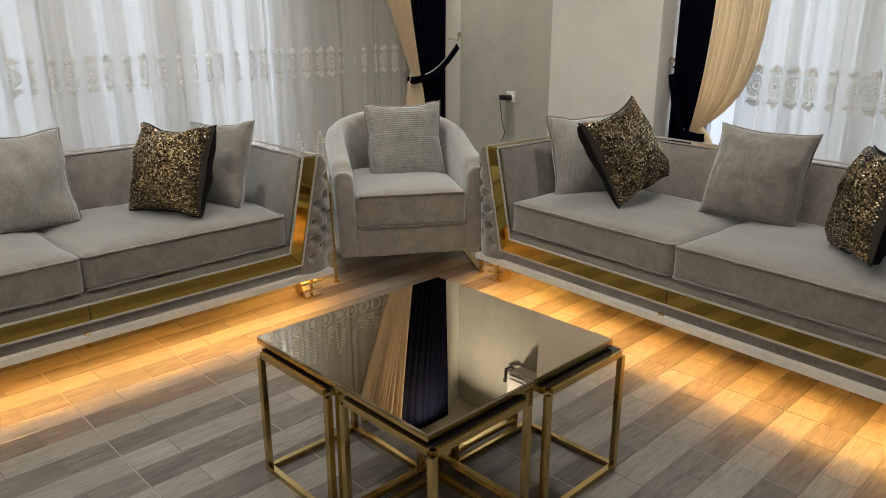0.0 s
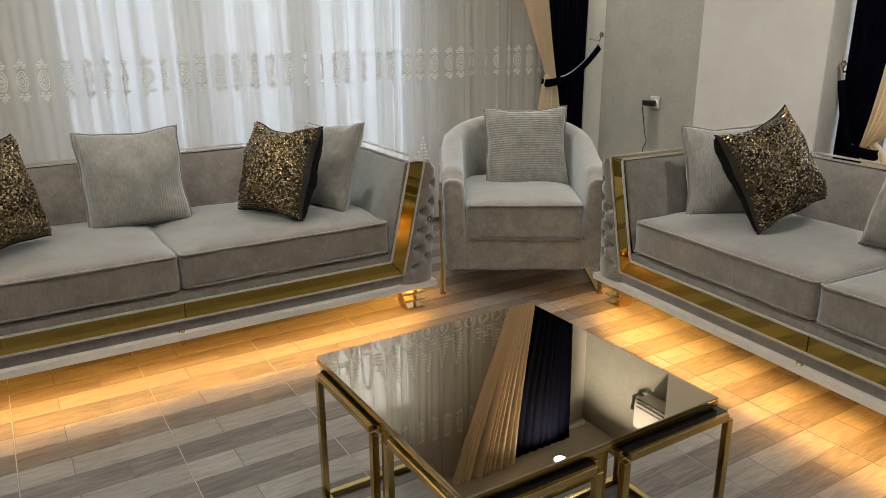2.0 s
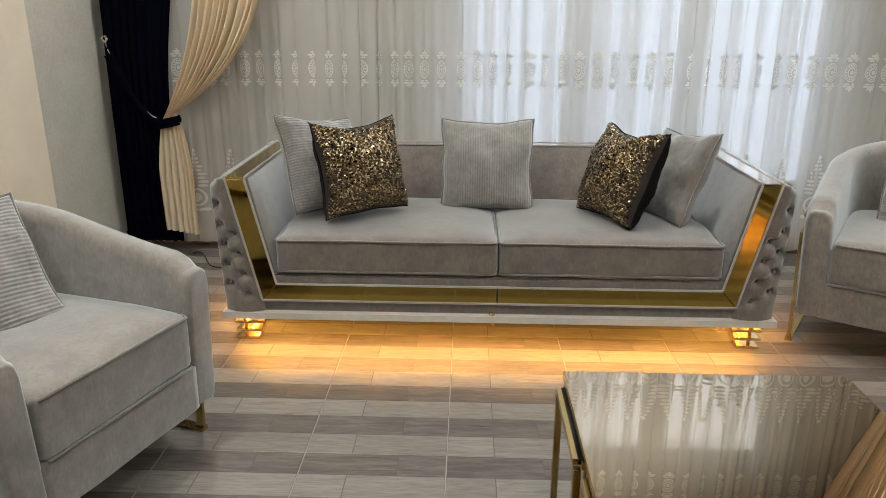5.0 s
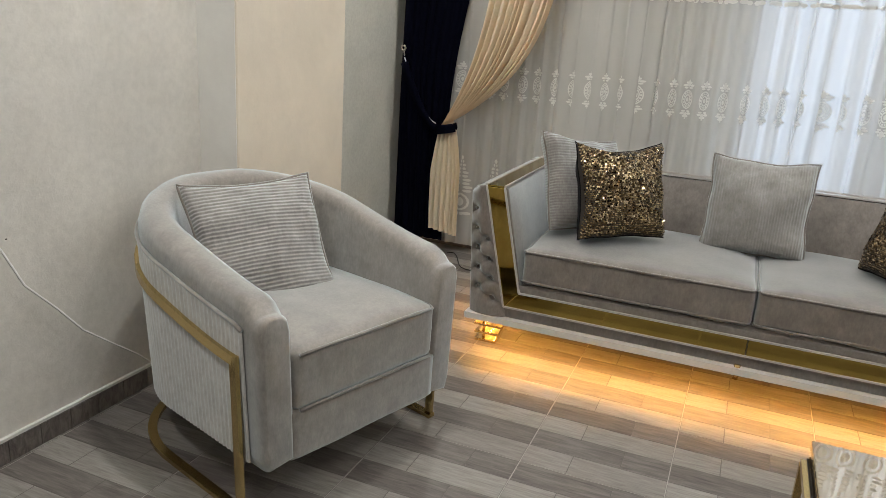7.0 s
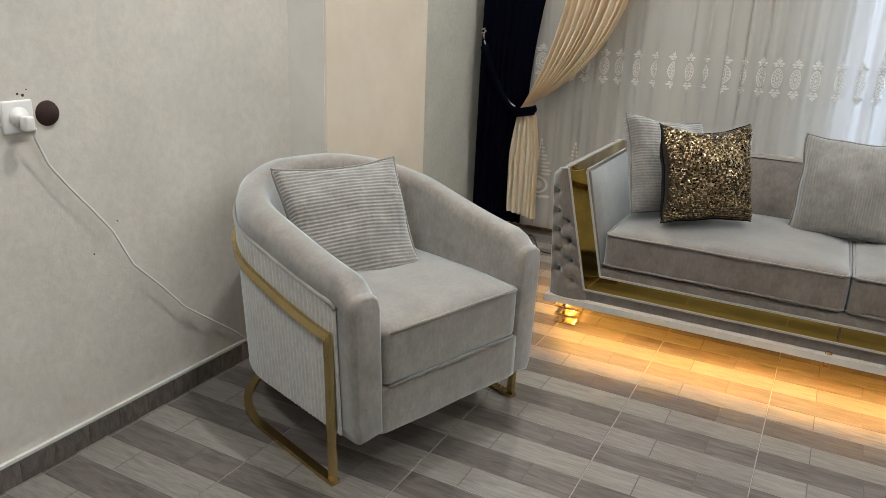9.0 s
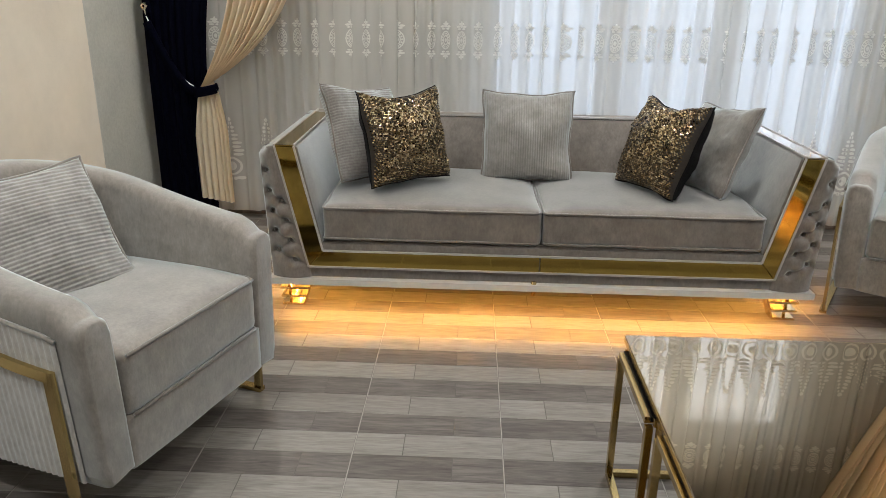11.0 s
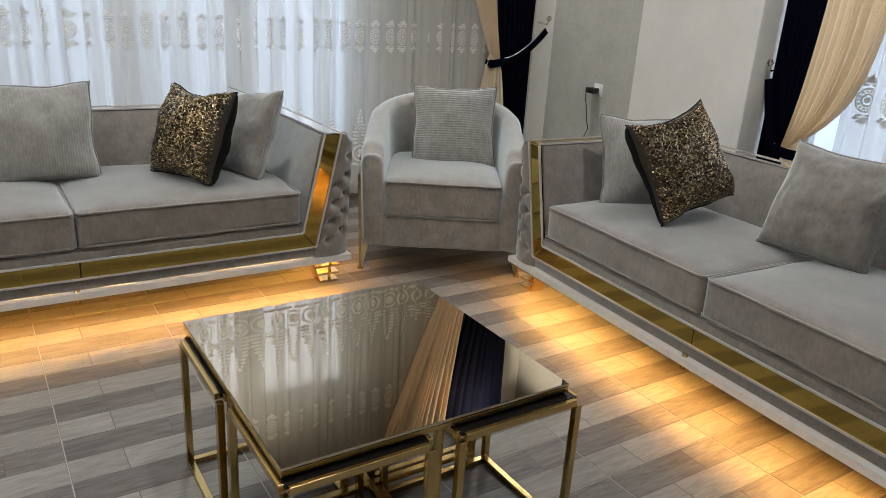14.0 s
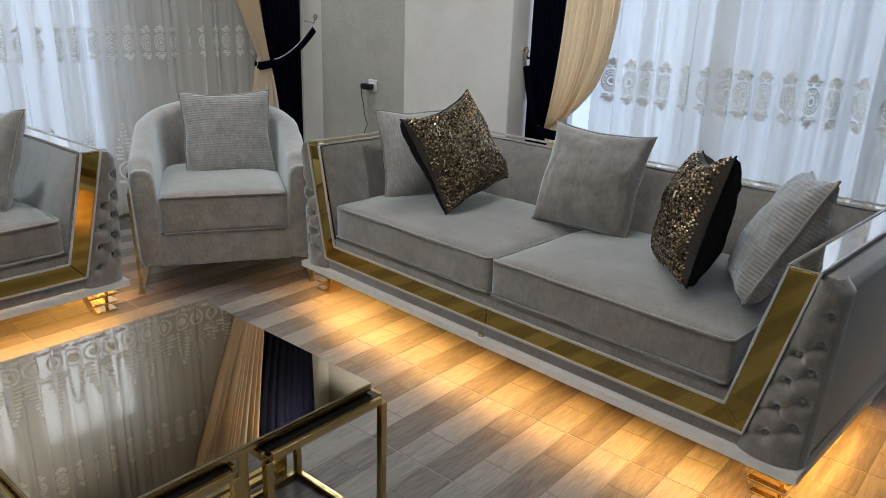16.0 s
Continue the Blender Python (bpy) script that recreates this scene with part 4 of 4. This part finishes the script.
    loop[0] = (band[0][0] * 0.965, band[0][1] - 0.014, 0.007)
    loop[-1] = (band[-1][0] * 0.965, band[-1][1] - 0.014, 0.007)
    part("floor_runner", bar(loop, 0.028, 0.014), BRASS, ch, "brass runner curving on the floor", False)
    return ch


CHAIR1 = pose(1.548, -0.152, 0, 0, 0, -32)
CHAIR2 = pose(-1.050, -1.085, 0, 0, 0, 72)
chair_a = tagged(armchair(), "grey velvet barrel armchair with brass frame between two sofas", "armchair", "armchairs")
chair_a.matrix_basis = CHAIR1
chair_b = tagged(copy_thing(chair_a, CHAIR2), "grey velvet barrel armchair with brass frame beside cream wall")
for i, (base, lean, turn, roll, at) in enumerate(((CHAIR1, -22, 0, -1, (0.042, 0.450, 0.664)), (CHAIR2, -33, -16, -2, (-0.038, 0.462, 0.628)))):
    p = pillow("ribbed grey corduroy pillow on the armchair", "rib_z", 0.43, 0.43, 0.14, 20 + i)
    p.matrix_basis = base @ pose(*at, 0, 0, turn) @ pose(0, 0, 0, lean) @ pose(0, 0, 0, 0, roll, 0)


# ---------------- coffee table with four nested tables ----------------
def frame_table(name, x0, x1, y0, y1, h, label):
    tb = tagged(empty(name), label, "side table", "nested side tables")
    w = 0.018
    for x in (x0, x1 - w):
        for y in (y0, y1 - w):
            part("leg", box(x, x + w, y, y + w, 0, h - 0.019, 0.001), BRASS, tb, smooth=False)
    for z in (0.0, h - 0.018):
        for y in (y0, y1 - w):
            part("rail", box(x0 + w, x1 - w, y, y + w, z, z + w, 0.001), BRASS, tb, smooth=False)
        for x in (x0, x1 - w):
            part("rail", box(x, x + w, y0 + w, y1 - w, z, z + w, 0.001), BRASS, tb, smooth=False)
    part("top", box(x0 + 0.012, x1 - 0.012, y0 + 0.012, y1 - 0.012, h - 0.010, h + 0.0015, 0.0005), BLACK_GLASS, tb, "black glass top", False)
    return tb


TX0, TX1, TY0, TY1, TZ = 0.132, 0.872, -1.795, -1.055, 0.432
for a in ((0.112, 0.456, -1.432, -1.083), (0.122, 0.474, -1.822, -1.470), (0.532, 0.893, -1.828, -1.466), (0.535, 0.885, -1.405, -1.050)):
    frame_table("nested_table", *a, 0.402, "small brass-framed table with black glass top under the coffee table")
ct = tagged(empty("coffee_table"), "square bronze-mirror coffee table on a brass frame", "coffee table")
part("glass_top", box(TX0, TX1, TY0, TY1, TZ - 0.008, TZ, 0.0015), BRONZE_GLASS, ct, "bronze mirror glass top", False)
w = 0.016
for y0, y1, x0, x1 in ((TY0, TY0 + w, TX0, TX1), (TY1 - w, TY1, TX0, TX1), (TY0 + w, TY1 - w, TX0, TX0 + w), (TY0 + w, TY1 - w, TX1 - w, TX1)):
    part("top_rail", box(x0, x1, y0, y1, TZ - 0.022, TZ - 0.009, 0.001), BRASS, ct, smooth=False)
xm, ym = 0.503, -1.447
for x, y in ((TX0 + 0.01, ym), (TX1 - 0.02, ym), (xm, TY0 + 0.012), (xm, TY1 - 0.02)):
    part("leg", box(x - 0.009, x + 0.009, y - 0.009, y + 0.009, 0, TZ - 0.022, 0.001), BRASS, ct, smooth=False)
for z in (0.020, TZ - 0.040):
    part("cross_rail", box(TX0 + 0.019, TX1 - 0.029, ym - 0.009, ym + 0.009, z, z + 0.016), BRASS, ct, smooth=False)
    part("cross_rail", box(xm - 0.009, xm + 0.009, TY0 + 0.021, TY1 - 0.029, z + 0.0165, z + 0.032), BRASS, ct, smooth=False)


# ---------------- wall fittings ----------------
def socket(name, m, label):
    so = tagged(empty(name, m), label, "socket")
    part("plate", box(-0.042, 0.042, -0.012, 0, -0.042, 0.042, 0.005), WHITE, so)
    bm = bmesh.new()
    bmesh.ops.create_cone(bm, cap_ends=True, segments=20, radius1=0.026, radius2=0.026, depth=0.006, matrix=Matrix.Translation((0, -0.013, 0)) @ pose(0, 0, 0, 90))
    part("insert", bm, WHITE, so)
    return so


s1 = socket("wall_socket", pose(3.4, 0.80, 0.745, 0, 0, -90), "white wall socket on the grey-green wall")
pl = tagged(empty("charger_plug", pose(3.384, 0.80, 0.742, 0, 0, -90)), "black charger plugged into the wall socket", "charger")
part("body", box(-0.062, 0.022, -0.055, -0.002, -0.020, 0.018, 0.006), BLACK, pl)
cable = [(-0.045, -0.06, -0.02), (-0.052, -0.05, -0.06), (-0.058, -0.03, -0.115), (-0.040, -0.03, -0.206), (-0.015, -0.03, -0.26), (-0.045, -0.03, -0.32), (-0.03, -0.03, -0.5), (-0.03, -0.03, -0.735)]
part("cable", tube(cable, 0.003), BLACK, pl)
s2 = socket("wall_socket", pose(-2.0, -1.742, 1.012, 0, 0, 90), "white wall socket with plug on the cream wall")
pl = tagged(empty("power_plug", pose(-1.987, -1.735, 1.005, 0, 0, 90)), "white plug with a long white cable hanging down", "plug")
part("body", box(-0.013, 0.013, -0.036, -0.004, -0.028, 0.012, 0.006), WHITE, pl)
cable = [(0.010, -0.035, -0.02), (0.017, -0.012, -0.04), (0.052, -0.006, -0.124), (0.103, -0.006, -0.196), (0.167, -0.006, -0.275), (0.226, -0.006, -0.353), (0.286, -0.006, -0.475), (0.387, -0.006, -0.582), (0.474, -0.006, -0.684), (0.585, -0.006, -0.773), (0.692, -0.006, -0.857), (0.778, -0.006, -0.937), (0.90, -0.03, -1.0)]
fine = []
for a, b in zip(cable, cable[1:]):
    fine += [tuple(a[i] + (b[i] - a[i]) * k / 4 for i in range(3)) for k in range(4)]
part("cable", tube(fine + [cable[-1]], 0.0035), WHITE, pl)
hole = tagged(empty("open_junction_box", pose(-2.0, -1.655, 1.012, 0, 0, 90)), "open round junction box with dark brown inside", "junction box")
bm = bmesh.new()
bmesh.ops.create_cone(bm, cap_ends=True, segments=24, radius1=0.034, radius2=0.031, depth=0.006, matrix=Matrix.Translation((0, -0.003, 0)) @ pose(0, 0, 0, 90))
part("cavity", bm, BROWN, hole)

fc = tagged(empty("power_cable"), "thin black cable lying on the floor behind the sofa", "cable")
run = [(-1.70 + 0.42 * k / 16, 1.16 - 0.44 * k / 16 + 0.035 * math.sin(k * 0.7), 0.004 + 0.012 * max(0, math.sin(k * 0.55))) for k in range(17)]
part("sheath", tube(run, 0.0035), BLACK, fc)
for y, z, r in ((-1.730, 1.068, 0.0035), (-1.716, 1.064, 0.0045), (-1.705, 1.078, 0.002), (-1.475, 0.672, 0.003), (-1.565, 0.591, 0.003)):
    bm = bmesh.new()
    bmesh.ops.create_cone(bm, cap_ends=True, segments=7, radius1=r, radius2=r * 0.7, depth=0.002, matrix=Matrix.Translation((-1.9995, y, z)) @ pose(0, 0, 0, 0, 90))
    tagged(part("screw_hole", bm, BROWN), "small dark screw hole in the unseen plain cream wall added to close the room", "hole", "screw holes")

ac = tagged(empty("air_conditioner"), "white wall-mounted air conditioner near the ceiling", "air conditioner")
part("body", box(3.22, 3.395, 0.20, 0.62, 2.26, 2.50, 0.03, 4), WHITE, ac)
for i in range(3):
    part("louver", box(3.215, 3.225, 0.23, 0.58, 2.245 + 0.03 * i, 2.252 + 0.03 * i), BLACK, ac, smooth=False)
part("pipe", tube([(3.36, 0.60, 2.32), (3.36, 0.68, 2.30), (3.36, 0.74, 2.34), (3.37, 0.76, 2.46)], 0.016), BLACK, ac)
# fittings for the mirrored lamp and the six added ones
for lx, ly in LAMPS:
    dl = tagged(empty("ceiling_downlight", pose(lx, ly, 2.84)), "round recessed ceiling downlight, one mirrored in the table, the rest added unseen", "downlight", "downlights")
    bm = bmesh.new()
    bmesh.ops.create_cone(bm, cap_ends=True, segments=28, radius1=0.058, radius2=0.062, depth=0.010, matrix=Matrix.Translation((0, 0, -0.005)))
    part("ring", bm, WHITE, dl)
    bm = bmesh.new()
    bmesh.ops.create_cone(bm, cap_ends=True, segments=28, radius1=0.044, radius2=0.044, depth=0.002, matrix=Matrix.Translation((0, 0, -0.0125)))
    part("diffuser", bm, LAMP_GLOW, dl)

# pale sky outside the windows
structure("column_face", box(-2.0, -1.836, -0.663, -0.6605, 0.002, 2.838), WALL_W, "thin grey-white layer on the side of the column", "wall paint")
tagged(part("backdrop", box(-8, 12, 6.0, 6.02, -3, 9), SKY_CARD), "pale sky outside the windows", "sky", kind="structure")
tagged(part("backdrop", box(8.0, 8.02, -12, 6, -3, 9), SKY_CARD), "pale sky outside the windows", "sky", kind="structure")

# ---------------- floor tiles ----------------
T = 0.45
ROW = T / 4
DX = [(0, 2 / 3), (2 / 3, 1)]
LX = [(0, 1 / 3), (1 / 3, 1)]


def plank_box(bm, x0, x1, y0, y1):
    g, c, z = 0.0009, 0.0012, 0.0
    a = [bm.verts.new(p) for p in ((x0 + g, y0 + g, -0.004), (x1 - g, y0 + g, -0.004), (x1 - g, y1 - g, -0.004), (x0 + g, y1 - g, -0.004))]
    b = [bm.verts.new(p) for p in ((x0 + g, y0 + g, z - c), (x1 - g, y0 + g, z - c), (x1 - g, y1 - g, z - c), (x0 + g, y1 - g, z - c))]
    d = [bm.verts.new(p) for p in ((x0 + g + c, y0 + g + c, z), (x1 - g - c, y0 + g + c, z), (x1 - g - c, y1 - g - c, z), (x0 + g + c, y1 - g - c, z))]
    for A, B in ((a, b), (b, d)):
        for i in range(4):
            bm.faces.new((A[i], A[(i + 1) % 4], B[(i + 1) % 4], B[i]))
    bm.faces.new(d)


PLANKS = {}
for key, spans, m in (("dark", DX, PLANK_D), ("pale", LX, PLANK_L)):
    for j, (u0, u1) in enumerate(spans):
        bm = bmesh.new()
        plank_box(bm, 0.0014 if u0 == 0 else 0, (u1 - u0) * T - (0.0014 if u1 == 1 else 0), 0, ROW)
        me = bpy.data.meshes.new("plank")
        bm.to_mesh(me)
        bm.free()
        me.materials.append(m)
        PLANKS[key, j] = me
rest = {"dark": bmesh.new(), "pale": bmesh.new()}
beds = bmesh.new()
for ix in range(-5, 8):
    for iy in range(-12, 4):
        tx, ty = -0.18 + T * ix, -0.36 + T * iy
        add_box(beds, tx + 0.0016, tx + T - 0.0016, ty + 0.0014, ty + T - 0.0014, -0.0036, -0.0008)
        near = -1.4 < tx < 1.75 and -2.2 < ty < 0.0
        for r in range(4):
            key = "dark" if r % 2 else "pale"
            for j, (u0, u1) in enumerate(DX if key == "dark" else LX):
                if near:
                    o = new("plank", PLANKS[key, j])
                    o.location = (tx + u0 * T, ty + r * ROW, 0)
                    o.parent = floor
                else:
                    plank_box(rest[key], tx + u0 * T + (0.0014 if u0 == 0 else 0), tx + u1 * T - (0.0014 if u1 == 1 else 0), ty + r * ROW, ty + (r + 1) * ROW)
b = part("tile_bed", beds, JOINT, floor, smooth=False)
b["kind"] = "stuff"
for key, m in (("dark", PLANK_D), ("pale", PLANK_L)):
    o = part("far_planks", rest[key], m, floor, smooth=False)
    o["kind"] = "stuff"
